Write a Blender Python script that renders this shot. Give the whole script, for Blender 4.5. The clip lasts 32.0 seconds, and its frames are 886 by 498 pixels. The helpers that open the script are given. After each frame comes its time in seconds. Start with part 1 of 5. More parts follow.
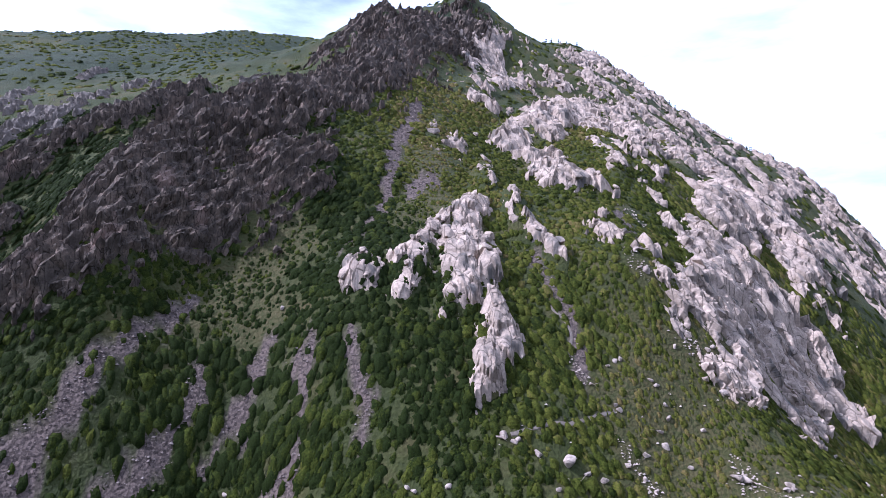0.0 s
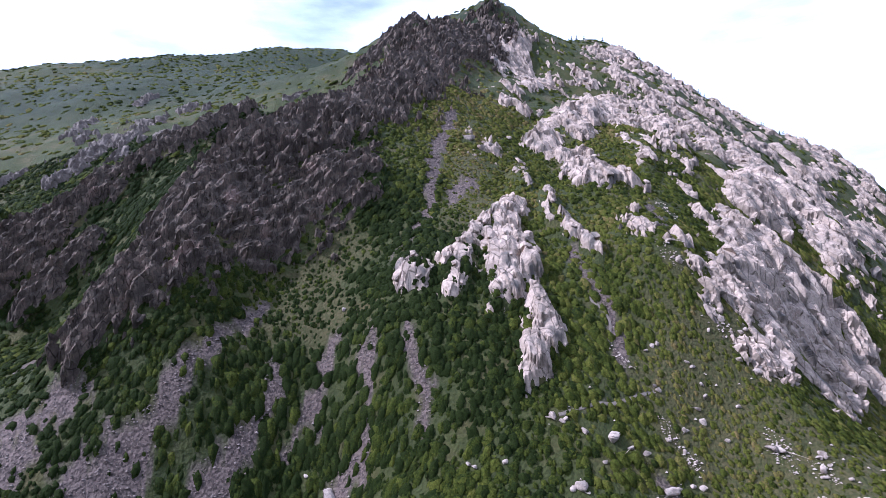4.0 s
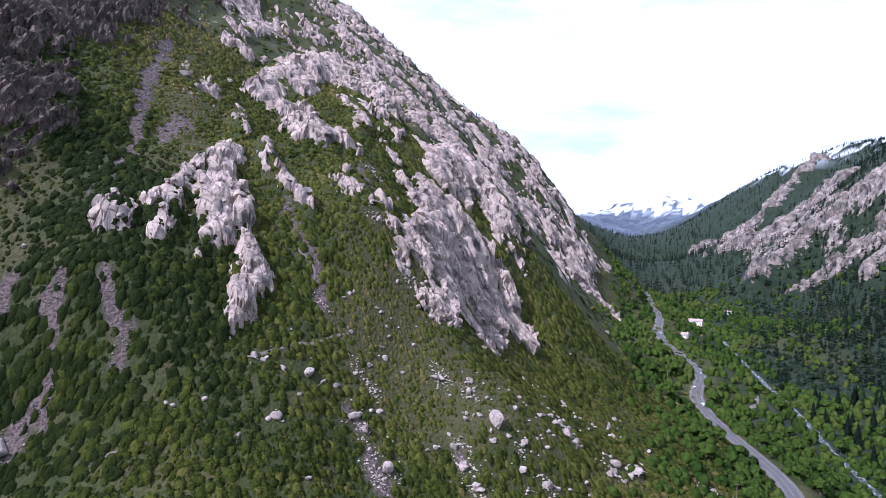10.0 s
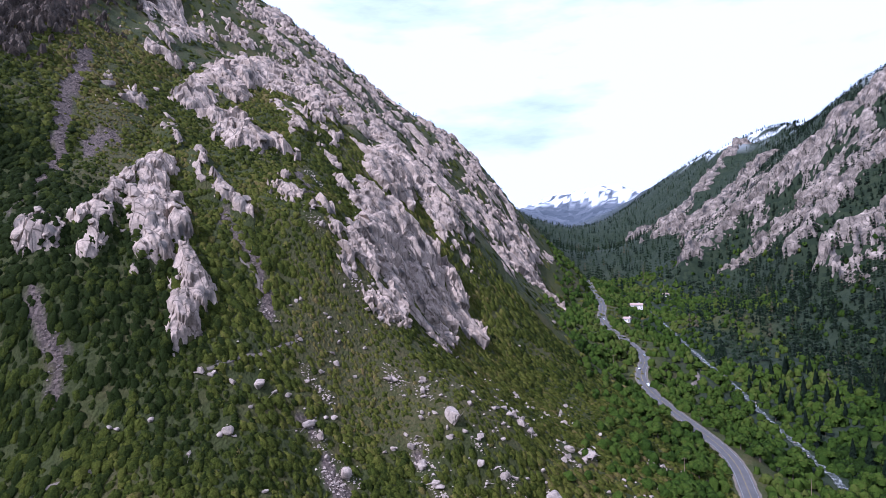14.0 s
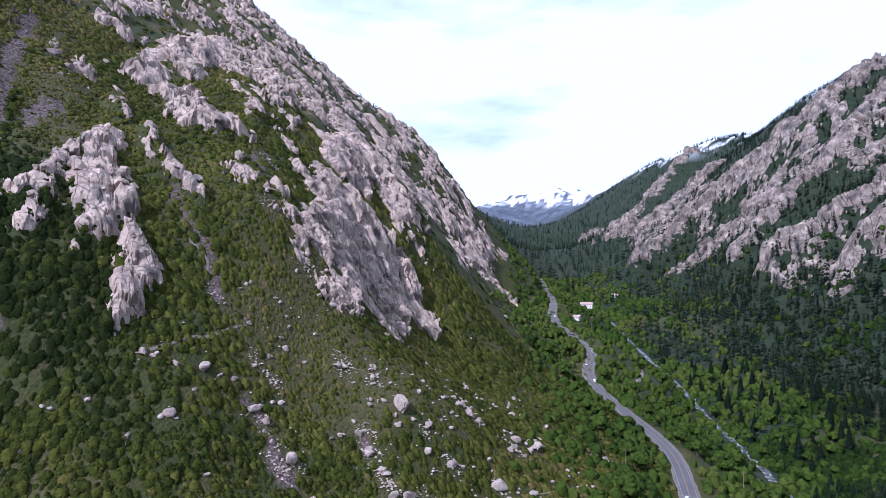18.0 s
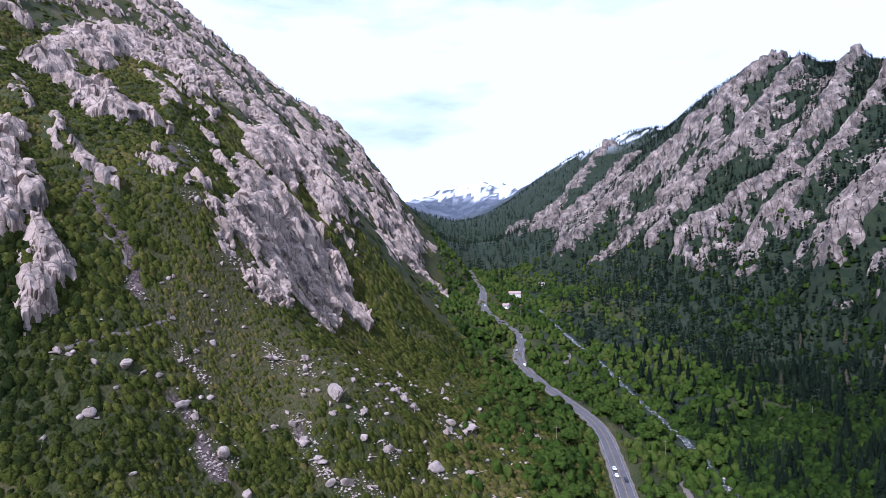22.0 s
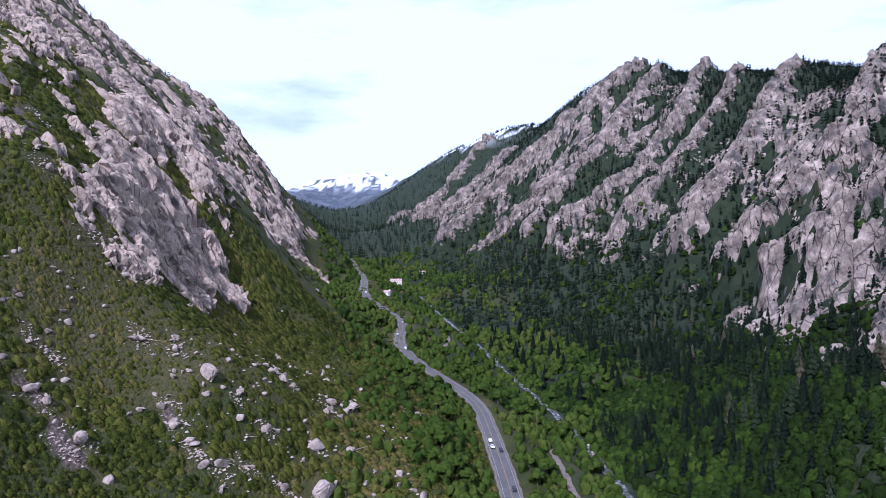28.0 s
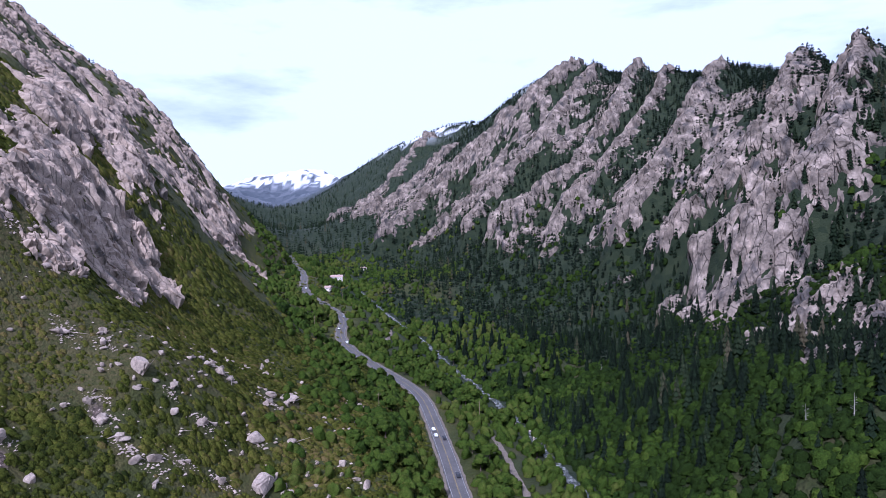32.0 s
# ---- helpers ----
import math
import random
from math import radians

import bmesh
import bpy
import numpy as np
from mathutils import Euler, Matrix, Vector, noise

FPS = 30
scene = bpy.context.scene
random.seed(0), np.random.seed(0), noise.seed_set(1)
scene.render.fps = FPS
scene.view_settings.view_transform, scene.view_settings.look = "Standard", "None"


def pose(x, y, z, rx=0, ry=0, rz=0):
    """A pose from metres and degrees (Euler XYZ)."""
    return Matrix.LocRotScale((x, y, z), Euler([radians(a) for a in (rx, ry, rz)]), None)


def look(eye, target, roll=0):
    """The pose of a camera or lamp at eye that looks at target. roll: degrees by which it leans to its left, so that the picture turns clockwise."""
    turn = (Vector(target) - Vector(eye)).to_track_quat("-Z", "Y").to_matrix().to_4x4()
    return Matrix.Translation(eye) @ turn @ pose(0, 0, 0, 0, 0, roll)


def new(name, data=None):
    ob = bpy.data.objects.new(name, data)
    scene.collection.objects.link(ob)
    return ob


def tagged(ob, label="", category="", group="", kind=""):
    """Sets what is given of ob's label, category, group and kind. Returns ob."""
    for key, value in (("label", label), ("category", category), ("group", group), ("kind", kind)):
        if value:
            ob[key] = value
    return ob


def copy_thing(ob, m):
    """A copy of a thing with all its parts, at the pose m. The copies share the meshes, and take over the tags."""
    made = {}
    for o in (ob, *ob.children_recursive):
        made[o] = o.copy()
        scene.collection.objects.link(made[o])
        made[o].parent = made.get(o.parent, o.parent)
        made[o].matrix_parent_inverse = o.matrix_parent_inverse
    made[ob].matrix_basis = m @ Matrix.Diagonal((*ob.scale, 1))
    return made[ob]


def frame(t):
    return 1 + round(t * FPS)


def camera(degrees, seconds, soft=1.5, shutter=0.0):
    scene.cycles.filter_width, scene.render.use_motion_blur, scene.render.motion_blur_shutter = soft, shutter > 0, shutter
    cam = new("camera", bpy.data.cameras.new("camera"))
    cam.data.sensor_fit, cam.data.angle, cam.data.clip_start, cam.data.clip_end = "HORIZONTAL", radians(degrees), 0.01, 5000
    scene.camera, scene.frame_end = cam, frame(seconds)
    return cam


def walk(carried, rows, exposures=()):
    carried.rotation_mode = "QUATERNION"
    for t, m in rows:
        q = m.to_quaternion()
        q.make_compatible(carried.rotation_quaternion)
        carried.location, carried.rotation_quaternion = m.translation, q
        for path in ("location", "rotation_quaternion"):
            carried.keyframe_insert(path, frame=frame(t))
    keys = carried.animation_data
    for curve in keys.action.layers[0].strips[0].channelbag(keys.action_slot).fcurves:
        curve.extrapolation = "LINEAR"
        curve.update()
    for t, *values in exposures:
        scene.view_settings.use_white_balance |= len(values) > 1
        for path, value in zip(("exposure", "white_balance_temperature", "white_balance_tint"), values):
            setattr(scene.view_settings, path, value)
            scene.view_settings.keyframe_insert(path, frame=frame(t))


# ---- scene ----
# camera and its flight: a slow drift backwards and down while it turns from the mountain to the canyon
cam = camera(71.95, 32.0, soft=0.8)
PATH = [
    (0, (-30.78, 32.33, 141.19), (-113.21, 88.04, 151.22), 1.80),
    (0.5, (-28.70, 30.16, 140.97), (-111.60, 85.17, 151.02), 2.55),
    (1, (-26.39, 27.97, 140.76), (-108.48, 84.16, 151.02), 2.92),
    (1.5, (-24.28, 25.72, 140.55), (-105.98, 82.50, 150.61), 3.39),
    (2, (-22.33, 23.74, 140.35), (-105.23, 78.79, 150.25), 1.46),
    (2.5, (-20.45, 21.84, 140.13), (-103.70, 76.29, 150.37), 0.32),
    (4.5, (-13.10, 13.63, 139.86), (-98.98, 63.91, 149.61), -0.70),
    (5, (-11.38, 11.75, 139.73), (-97.61, 61.43, 149.56), -0.73),
    (5.5, (-9.90, 10.43, 139.60), (-96.95, 58.70, 149.17), -0.88),
    (6, (-8.54, 8.90, 139.65), (-96.80, 54.94, 149.13), -1.83),
    (6.5, (-7.33, 7.48, 139.54), (-97.73, 49.17, 149.00), -3.09),
    (7, (-6.24, 6.31, 139.83), (-97.62, 45.81, 149.25), -1.38),
    (7.5, (-5.26, 5.31, 140.04), (-97.39, 43.03, 149.53), 0.34),
    (8, (-4.20, 4.47, 139.91), (-96.14, 42.69, 149.17), 1.13),
    (8.5, (-2.99, 3.82, 140.05), (-94.63, 42.94, 148.57), 1.54),
    (9, (-0.89, 3.72, 140.07), (-87.83, 52.57, 147.48), 1.52),
    (9.5, (0.97, 3.02, 140.04), (-70.54, 72.74, 145.06), 1.95),
    (10, (1.22, 2.84, 139.94), (-52.76, 86.99, 142.23), 2.24),
    (10.5, (0.93, 2.95, 139.87), (-49.78, 89.13, 141.67), 0.80),
    (11, (0.68, 2.82, 139.93), (-51.23, 88.26, 141.87), -0.54),
    (11.5, (0.70, 2.54, 139.99), (-50.49, 88.40, 142.66), -0.48),
    (12, (0.83, 2.40, 139.80), (-48.87, 89.14, 142.36), -0.08),
    (12.5, (1.13, 2.14, 139.94), (-47.61, 89.43, 142.17), 0.60),
    (13, (1.20, 1.90, 140.11), (-46.35, 89.85, 142.03), 0.11),
    (13.5, (1.20, 1.81, 140.07), (-45.79, 90.06, 142.22), -0.28),
    (14, (1.19, 1.83, 140.02), (-44.91, 90.54, 142.30), -1.27),
    (14.5, (1.34, 1.96, 139.82), (-44.30, 90.91, 141.89), -0.45),
    (16.5, (1.55, 2.02, 138.13), (-39.98, 92.97, 139.76), 1.07),
    (17, (1.46, 2.06, 137.47), (-38.82, 93.57, 139.28), 1.62),
    (17.5, (1.41, 2.02, 136.99), (-38.52, 93.69, 138.72), 1.30),
    (18, (1.23, 2.07, 136.61), (-38.30, 93.91, 138.24), 0.83),
    (18.5, (1.20, 2.01, 135.89), (-37.44, 94.23, 137.57), 0.58),
    (19, (1.30, 1.83, 135.16), (-36.35, 94.45, 136.79), 0.04),
    (19.5, (1.19, 1.74, 134.58), (-34.63, 95.09, 135.98), -0.06),
    (20, (1.04, 1.30, 134.06), (-32.35, 95.56, 134.99), -0.76),
    (20.5, (1.08, 1.00, 133.55), (-30.96, 95.72, 134.49), -1.03),
    (21, (1.36, 0.80, 132.99), (-29.67, 95.86, 133.85), -1.23),
    (21.5, (1.46, 0.60, 132.50), (-28.21, 96.09, 133.51), -0.93),
    (22, (1.41, 0.32, 131.93), (-27.23, 96.12, 132.97), -0.99),
    (22.5, (1.47, 0.14, 131.24), (-24.94, 96.58, 132.05), -0.12),
    (23, (0.99, -0.10, 130.81), (-21.43, 97.35, 131.52), 0.49),
    (23.5, (0.87, 0.00, 130.27), (-19.88, 97.83, 130.51), 0.69),
    (24, (0.78, -0.02, 129.53), (-19.67, 97.87, 129.96), -0.54),
    (24.5, (0.89, 0.01, 128.89), (-19.41, 97.92, 129.85), -1.08),
    (25, (0.78, -0.02, 128.35), (-18.11, 98.18, 128.82), -1.41),
    (25.5, (0.77, -0.07, 127.76), (-17.50, 98.25, 127.76), -1.41),
    (26, (0.76, -0.04, 127.17), (-16.14, 98.52, 127.13), -1.59),
    (26.5, (0.82, -0.02, 126.61), (-13.38, 98.96, 126.51), -1.32),
    (28.5, (0.55, -0.86, 124.51), (-8.83, 98.70, 124.00), -0.29),
    (29, (0.89, -0.67, 123.87), (-9.07, 98.84, 123.52), -0.18),
    (29.5, (0.90, -0.24, 123.11), (-7.27, 99.43, 122.91), -0.57),
    (30, (0.66, 0.16, 122.23), (-4.56, 100.02, 122.09), -0.32),
    (30.5, (0.50, 0.21, 121.52), (-2.72, 100.16, 121.06), -0.80),
    (31, (0.30, 0.28, 120.97), (-2.24, 100.25, 120.06), -0.50),
    (31.5, (0.12, 0.25, 120.54), (-2.65, 100.21, 119.74), -0.80),
    (32, (0.04, -0.03, 120.02), (0.03, 99.97, 119.21), -0.73),
    ]
walk(cam, [(t, look(eye, target, roll)) for t, eye, target, roll in PATH], exposures=[(0.0, 0.46, 4820, 18), (8.5, 0.52, 4820, 18), (10.0, 0.32, 4820, 19), (11.0, 0.14, 4820, 19), (26.0, 0.08, 4820, 19), (32.0, -0.04, 4820, 22)])


# ---- daylight: hazy evening sun from down-canyon, bright thin cloud ----
SUN_EL, SUN_AZ = radians(44), radians(203)
sun_from = Vector((math.sin(SUN_AZ) * math.cos(SUN_EL), math.cos(SUN_AZ) * math.cos(SUN_EL), math.sin(SUN_EL)))
lamp = bpy.data.lights.new("sun", "SUN")
lamp.energy, lamp.angle, lamp.color = 6.2, radians(2.0), (1.0, 0.88, 0.80)
sun = new("sun", lamp)
sun.matrix_world = look(sun_from * 100, (0, 0, 0))
world = bpy.data.worlds.new("sky")
scene.world = world
world.use_nodes = True
wn = world.node_tree.nodes
wl = world.node_tree.links
wn.clear()
w_out = wn.new("ShaderNodeOutputWorld")
w_bg = wn.new("ShaderNodeBackground")
w_sky = wn.new("ShaderNodeTexSky")
w_sky.sky_type, w_sky.sun_disc = "NISHITA", False
w_sky.sun_elevation, w_sky.sun_rotation = SUN_EL, SUN_AZ
w_sky.air_density, w_sky.dust_density = 1.0, 1.5
w_co = wn.new("ShaderNodeTexCoord")
w_map = wn.new("ShaderNodeMapping")
w_map.inputs["Scale"].default_value = (1.3, 1.3, 5.0)
w_no = wn.new("ShaderNodeTexNoise")
w_no.inputs["Scale"].default_value, w_no.inputs["Detail"].default_value = 1.7, 7.0
w_no.inputs["Roughness"].default_value = 0.55
w_ramp = wn.new("ShaderNodeValToRGB")
w_ramp.color_ramp.elements[0].position, w_ramp.color_ramp.elements[0].color = 0.20, (0, 0, 0, 1)
w_ramp.color_ramp.elements[1].position, w_ramp.color_ramp.elements[1].color = 0.48, (1, 1, 1, 1)
w_mix = wn.new("ShaderNodeMixRGB")
w_mix.inputs["Color2"].default_value = (12.9, 13.0, 14.2, 1)
wl.new(w_co.outputs["Generated"], w_map.inputs["Vector"])
wl.new(w_map.outputs["Vector"], w_no.inputs["Vector"])
wl.new(w_no.outputs["Fac"], w_ramp.inputs["Fac"])
wl.new(w_ramp.outputs["Color"], w_mix.inputs["Fac"])
wl.new(w_sky.outputs["Color"], w_mix.inputs["Color1"])
wl.new(w_mix.outputs["Color"], w_bg.inputs["Color"])
w_bg.inputs["Strength"].default_value = 0.085
wl.new(w_bg.outputs["Background"], w_out.inputs["Surface"])


# ---- materials ----
def material(name, colours, scale, rough=0.9, bump=0.4, grain=None, metal=0.0, bump_at=0.3, detail=8.0, stain=None, attr=None, cracks=None):
    """A surface whose colour runs along a ramp by noise of the given size in metres, with grain, stains and relief."""
    m = bpy.data.materials.new(name)
    m.use_nodes = True
    n, l = m.node_tree.nodes, m.node_tree.links
    b = n["Principled BSDF"]
    b.inputs["Roughness"].default_value, b.inputs["Metallic"].default_value = rough, metal
    b.inputs["Specular IOR Level"].default_value = 0.2
    geo = n.new("ShaderNodeNewGeometry")
    big = n.new("ShaderNodeTexNoise")
    big.inputs["Scale"].default_value, big.inputs["Detail"].default_value, big.inputs["Roughness"].default_value = 1.0 / scale, detail, 0.62
    l.new(geo.outputs["Position"], big.inputs["Vector"])
    ramp = n.new("ShaderNodeValToRGB")
    e = ramp.color_ramp.elements
    while len(e) < len(colours):
        e.new(0.5)
    for k, c in enumerate(colours):
        e[k].position, e[k].color = 0.28 + 0.44 * k / max(1, len(colours) - 1), (*c, 1)
    if attr:
        a = n.new("ShaderNodeAttribute")
        a.attribute_name = attr
        add = n.new("ShaderNodeMath")
        add.operation = "MULTIPLY_ADD"
        add.inputs[1].default_value = 0.35
        l.new(big.outputs["Fac"], add.inputs[0])
        l.new(a.outputs["Fac"], add.inputs[2])
        l.new(add.outputs[0], ramp.inputs["Fac"])
    else:
        l.new(big.outputs["Fac"], ramp.inputs["Fac"])
    colour = ramp.outputs["Color"]
    fine = n.new("ShaderNodeTexNoise")
    fine.inputs["Scale"].default_value, fine.inputs["Detail"].default_value = 1.0 / (grain or scale / 9), 5.0
    l.new(geo.outputs["Position"], fine.inputs["Vector"])
    mix = n.new("ShaderNodeMixRGB")
    mix.blend_type = "OVERLAY"
    mix.inputs["Fac"].default_value = 0.8 if attr else 0.5
    l.new(colour, mix.inputs["Color1"])
    l.new(fine.outputs["Fac"], mix.inputs["Color2"])
    colour = mix.outputs["Color"]
    if stain:
        patch = n.new("ShaderNodeTexNoise")
        patch.inputs["Scale"].default_value, patch.inputs["Detail"].default_value = 1.0 / stain[1], 6.0
        shift = n.new("ShaderNodeMapping")
        shift.inputs["Location"].default_value, shift.inputs["Scale"].default_value = (71, 13, 5), (1, 1, 0.45)
        l.new(geo.outputs["Position"], shift.inputs["Vector"])
        l.new(shift.outputs["Vector"], patch.inputs["Vector"])
        cut = n.new("ShaderNodeValToRGB")
        cut.color_ramp.elements[0].position, cut.color_ramp.elements[1].position = stain[2], stain[2] + 0.12
        l.new(patch.outputs["Fac"], cut.inputs["Fac"])
        over = n.new("ShaderNodeMixRGB")
        over.inputs["Color2"].default_value = (*stain[0], 1)
        l.new(cut.outputs["Color"], over.inputs["Fac"])
        l.new(colour, over.inputs["Color1"])
        colour = over.outputs["Color"]
    height = fine.outputs["Fac"]
    if cracks:
        warp = n.new("ShaderNodeMixRGB")
        warp.blend_type = "LINEAR_LIGHT"
        warp.inputs["Fac"].default_value = cracks * 0.3
        l.new(geo.outputs["Position"], warp.inputs["Color1"])
        l.new(big.outputs["Color"], warp.inputs["Color2"])
        turn = n.new("ShaderNodeMapping")
        turn.inputs["Rotation"].default_value, turn.inputs["Scale"].default_value = (0.35, 0.25, 0.6), (1, 1, 0.22)
        l.new(warp.outputs["Color"], turn.inputs["Vector"])
        cell = n.new("ShaderNodeTexVoronoi")
        cell.feature = "DISTANCE_TO_EDGE"
        cell.inputs["Scale"].default_value = 1.0 / cracks
        l.new(turn.outputs["Vector"], cell.inputs["Vector"])
        thin = n.new("ShaderNodeMapRange")
        thin.inputs["From Max"].default_value = 0.035
        l.new(cell.outputs["Distance"], thin.inputs["Value"])
        dark = n.new("ShaderNodeMixRGB")
        dark.inputs["Color1"].default_value = (*(0.75 * v for v in colours[0]), 1)
        l.new(thin.outputs["Result"], dark.inputs["Fac"])
        l.new(colour, dark.inputs["Color2"])
        colour = dark.outputs["Color"]
        both = n.new("ShaderNodeMath")
        l.new(thin.outputs["Result"], both.inputs[0])
        l.new(fine.outputs["Fac"], both.inputs[1])
        height = both.outputs[0]
    l.new(colour, b.inputs["Base Color"])
    if bump:
        rel = n.new("ShaderNodeBump")
        rel.inputs["Strength"].default_value, rel.inputs["Distance"].default_value = bump, bump_at
        l.new(height, rel.inputs["Height"])
        l.new(rel.outputs["Normal"], b.inputs["Normal"])
    return m


def blend_in(m, attr, colour, colour2, size):
    """Lay a second ground cover, or a haze tone, over a material where the attribute says so."""
    n, l = m.node_tree.nodes, m.node_tree.links
    b = n["Principled BSDF"]
    was = b.inputs["Base Color"].links[0].from_socket
    a = n.new("ShaderNodeAttribute")
    a.attribute_name = attr
    geo = n.new("ShaderNodeNewGeometry")
    tex = n.new("ShaderNodeTexVoronoi")
    tex.inputs["Scale"].default_value = 1.0 / size
    l.new(geo.outputs["Position"], tex.inputs["Vector"])
    two = n.new("ShaderNodeMixRGB")
    two.inputs["Color1"].default_value, two.inputs["Color2"].default_value = (*colour, 1), (*colour2, 1)
    sep = n.new("ShaderNodeSeparateColor")
    l.new(tex.outputs["Color"], sep.inputs["Color"])
    l.new(sep.outputs["Red"], two.inputs["Fac"])
    over = n.new("ShaderNodeMixRGB")
    l.new(a.outputs["Fac"], over.inputs["Fac"])
    l.new(was, over.inputs["Color1"])
    l.new(two.outputs["Color"], over.inputs["Color2"])
    l.new(over.outputs["Color"], b.inputs["Base Color"])


def foliage(name, colours, attr="tint"):
    m = material(name, colours, 0.8, rough=0.8, bump=1.0, bump_at=0.6, grain=0.5, attr=attr, detail=3.0)
    n, l = m.node_tree.nodes, m.node_tree.links
    b = n["Principled BSDF"]
    b.inputs["Specular IOR Level"].default_value = 0.05
    thin = n.new("ShaderNodeBsdfTranslucent")
    l.new(b.inputs["Base Color"].links[0].from_socket, thin.inputs["Color"])
    mix = n.new("ShaderNodeMixShader")
    mix.inputs["Fac"].default_value = 0.12
    l.new(b.outputs["BSDF"], mix.inputs[1])
    l.new(thin.outputs["BSDF"], mix.inputs[2])
    l.new(mix.outputs["Shader"], n["Material Output"].inputs["Surface"])
    return m


MAT_GROUND = material("slope_ground", [(0.020, 0.026, 0.006), (0.035, 0.039, 0.009), (0.070, 0.055, 0.021)], 22, grain=1.3, bump=1.0, bump_at=1.2)
blend_in(MAT_GROUND, "meadow", (0.036, 0.039, 0.010), (0.066, 0.055, 0.021), 1.2)
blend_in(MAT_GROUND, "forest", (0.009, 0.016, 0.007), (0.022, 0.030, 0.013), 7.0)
# distant rock and talus, with bluish haze put into the colour
blend_in(MAT_GROUND, "hazy_far_rock", (0.045, 0.055, 0.07), (0.10, 0.11, 0.13), 40.0)
blend_in(MAT_GROUND, "scree", (0.042, 0.031, 0.026), (0.135, 0.100, 0.083), 0.8)
blend_in(MAT_GROUND, "snow", (0.78, 0.80, 0.84), (0.86, 0.87, 0.9), 30.0)
MAT_GRANITE = material("pale_granite", [(0.14, 0.108, 0.084), (0.30, 0.232, 0.182), (0.47, 0.368, 0.290)], 9.0, grain=0.9, bump=0.6, bump_at=0.5, stain=((0.105, 0.09, 0.078), 8.0, 0.54), cracks=5.5)
# darker than pale_granite: the south wall's weaker light is put into its colour
MAT_WALL = material("shaded_weathered_granite", [(0.058, 0.048, 0.040), (0.17, 0.138, 0.112), (0.40, 0.325, 0.265)], 13, grain=1.8, bump=0.6, bump_at=1.6, stain=((0.055, 0.05, 0.048), 16.0, 0.55), cracks=9.0)
MAT_DARK = material("dark_quartzite", [(0.030, 0.023, 0.017), (0.076, 0.057, 0.042), (0.18, 0.13, 0.095)], 6.0, grain=0.8, bump=1.0, bump_at=0.6, stain=((0.19, 0.13, 0.10), 14.0, 0.62), cracks=2.4)
MAT_GREY = material("grey_quartzite", [(0.055, 0.045, 0.038), (0.115, 0.094, 0.078), (0.21, 0.172, 0.143)], 5.0, grain=0.8, bump=0.8, bump_at=0.6)
MAT_BOULDER = material("boulder_granite", [(0.16, 0.129, 0.106), (0.30, 0.242, 0.20), (0.43, 0.35, 0.29)], 1.6, grain=0.3, bump=0.9, bump_at=0.2, stain=((0.17, 0.15, 0.14), 2.6, 0.62))
MAT_STONES = material("scree_stone", [(0.062, 0.048, 0.041), (0.13, 0.102, 0.087), (0.25, 0.205, 0.18)], 3.0, grain=0.5, bump=0.3)
MAT_SHRUB = foliage("oak_leaves", [(0.012, 0.018, 0.003), (0.038, 0.046, 0.006), (0.074, 0.076, 0.012), (0.115, 0.086, 0.032)])
MAT_BROAD = foliage("broad_leaves", [(0.013, 0.024, 0.004), (0.026, 0.046, 0.006), (0.046, 0.070, 0.009), (0.070, 0.080, 0.016)])
MAT_CONIFER = foliage("conifer_needles", [(0.006, 0.010, 0.006), (0.011, 0.019, 0.009), (0.022, 0.033, 0.015), (0.07, 0.06, 0.036)])
MAT_BARK = material("bark", [(0.06, 0.045, 0.035), (0.12, 0.09, 0.07)], 0.4, bump=0.5, bump_at=0.05)
MAT_ASPHALT = material("asphalt", [(0.068, 0.063, 0.062), (0.094, 0.088, 0.086)], 6.0, grain=0.5, bump=0.2, bump_at=0.02, rough=0.85)
MAT_GRAVEL = material("gravel", [(0.095, 0.078, 0.062), (0.16, 0.13, 0.105)], 2.5, grain=0.25, bump=0.5, bump_at=0.05)
MAT_YELLOW = material("yellow_paint", [(0.20, 0.15, 0.06), (0.28, 0.20, 0.07)], 1.0, bump=0.0)
MAT_WHITE = material("white_paint", [(0.22, 0.215, 0.21), (0.4, 0.39, 0.38)], 0.5, bump=0.0)
MAT_WATER = material("white_water", [(0.03, 0.035, 0.03), (0.06, 0.064, 0.058), (0.34, 0.34, 0.32)], 3.0, rough=0.25, grain=0.5, bump=0.8, bump_at=0.3)
MAT_TIMBER = material("pole_timber", [(0.14, 0.10, 0.07), (0.22, 0.17, 0.12)], 0.5, bump=0.3, bump_at=0.03)
MAT_SNAG = material("weathered_wood", [(0.2, 0.18, 0.165), (0.3, 0.275, 0.25)], 0.6, bump=0.3, bump_at=0.03)
MAT_PALE_WALL = material("stucco", [(0.62, 0.56, 0.5), (0.7, 0.64, 0.58)], 1.5, bump=0.1)
MAT_ROOF = material("roof_shingle", [(0.30, 0.20, 0.17), (0.42, 0.31, 0.27)], 0.9, bump=0.3, bump_at=0.05)
MAT_GLASS = material("dark_glass", [(0.02, 0.025, 0.03), (0.04, 0.045, 0.05)], 1.0, rough=0.08, bump=0.0)
MAT_TYRE = material("tyre_rubber", [(0.02, 0.02, 0.02), (0.035, 0.035, 0.035)], 0.2, bump=0.0)
MAT_CAR_WHITE = material("white_car_paint", [(0.7, 0.7, 0.7), (0.76, 0.76, 0.76)], 2.0, rough=0.25, bump=0.0)
MAT_CAR_DARK = material("dark_car_paint", [(0.03, 0.03, 0.035), (0.05, 0.05, 0.055)], 2.0, rough=0.25, bump=0.0)
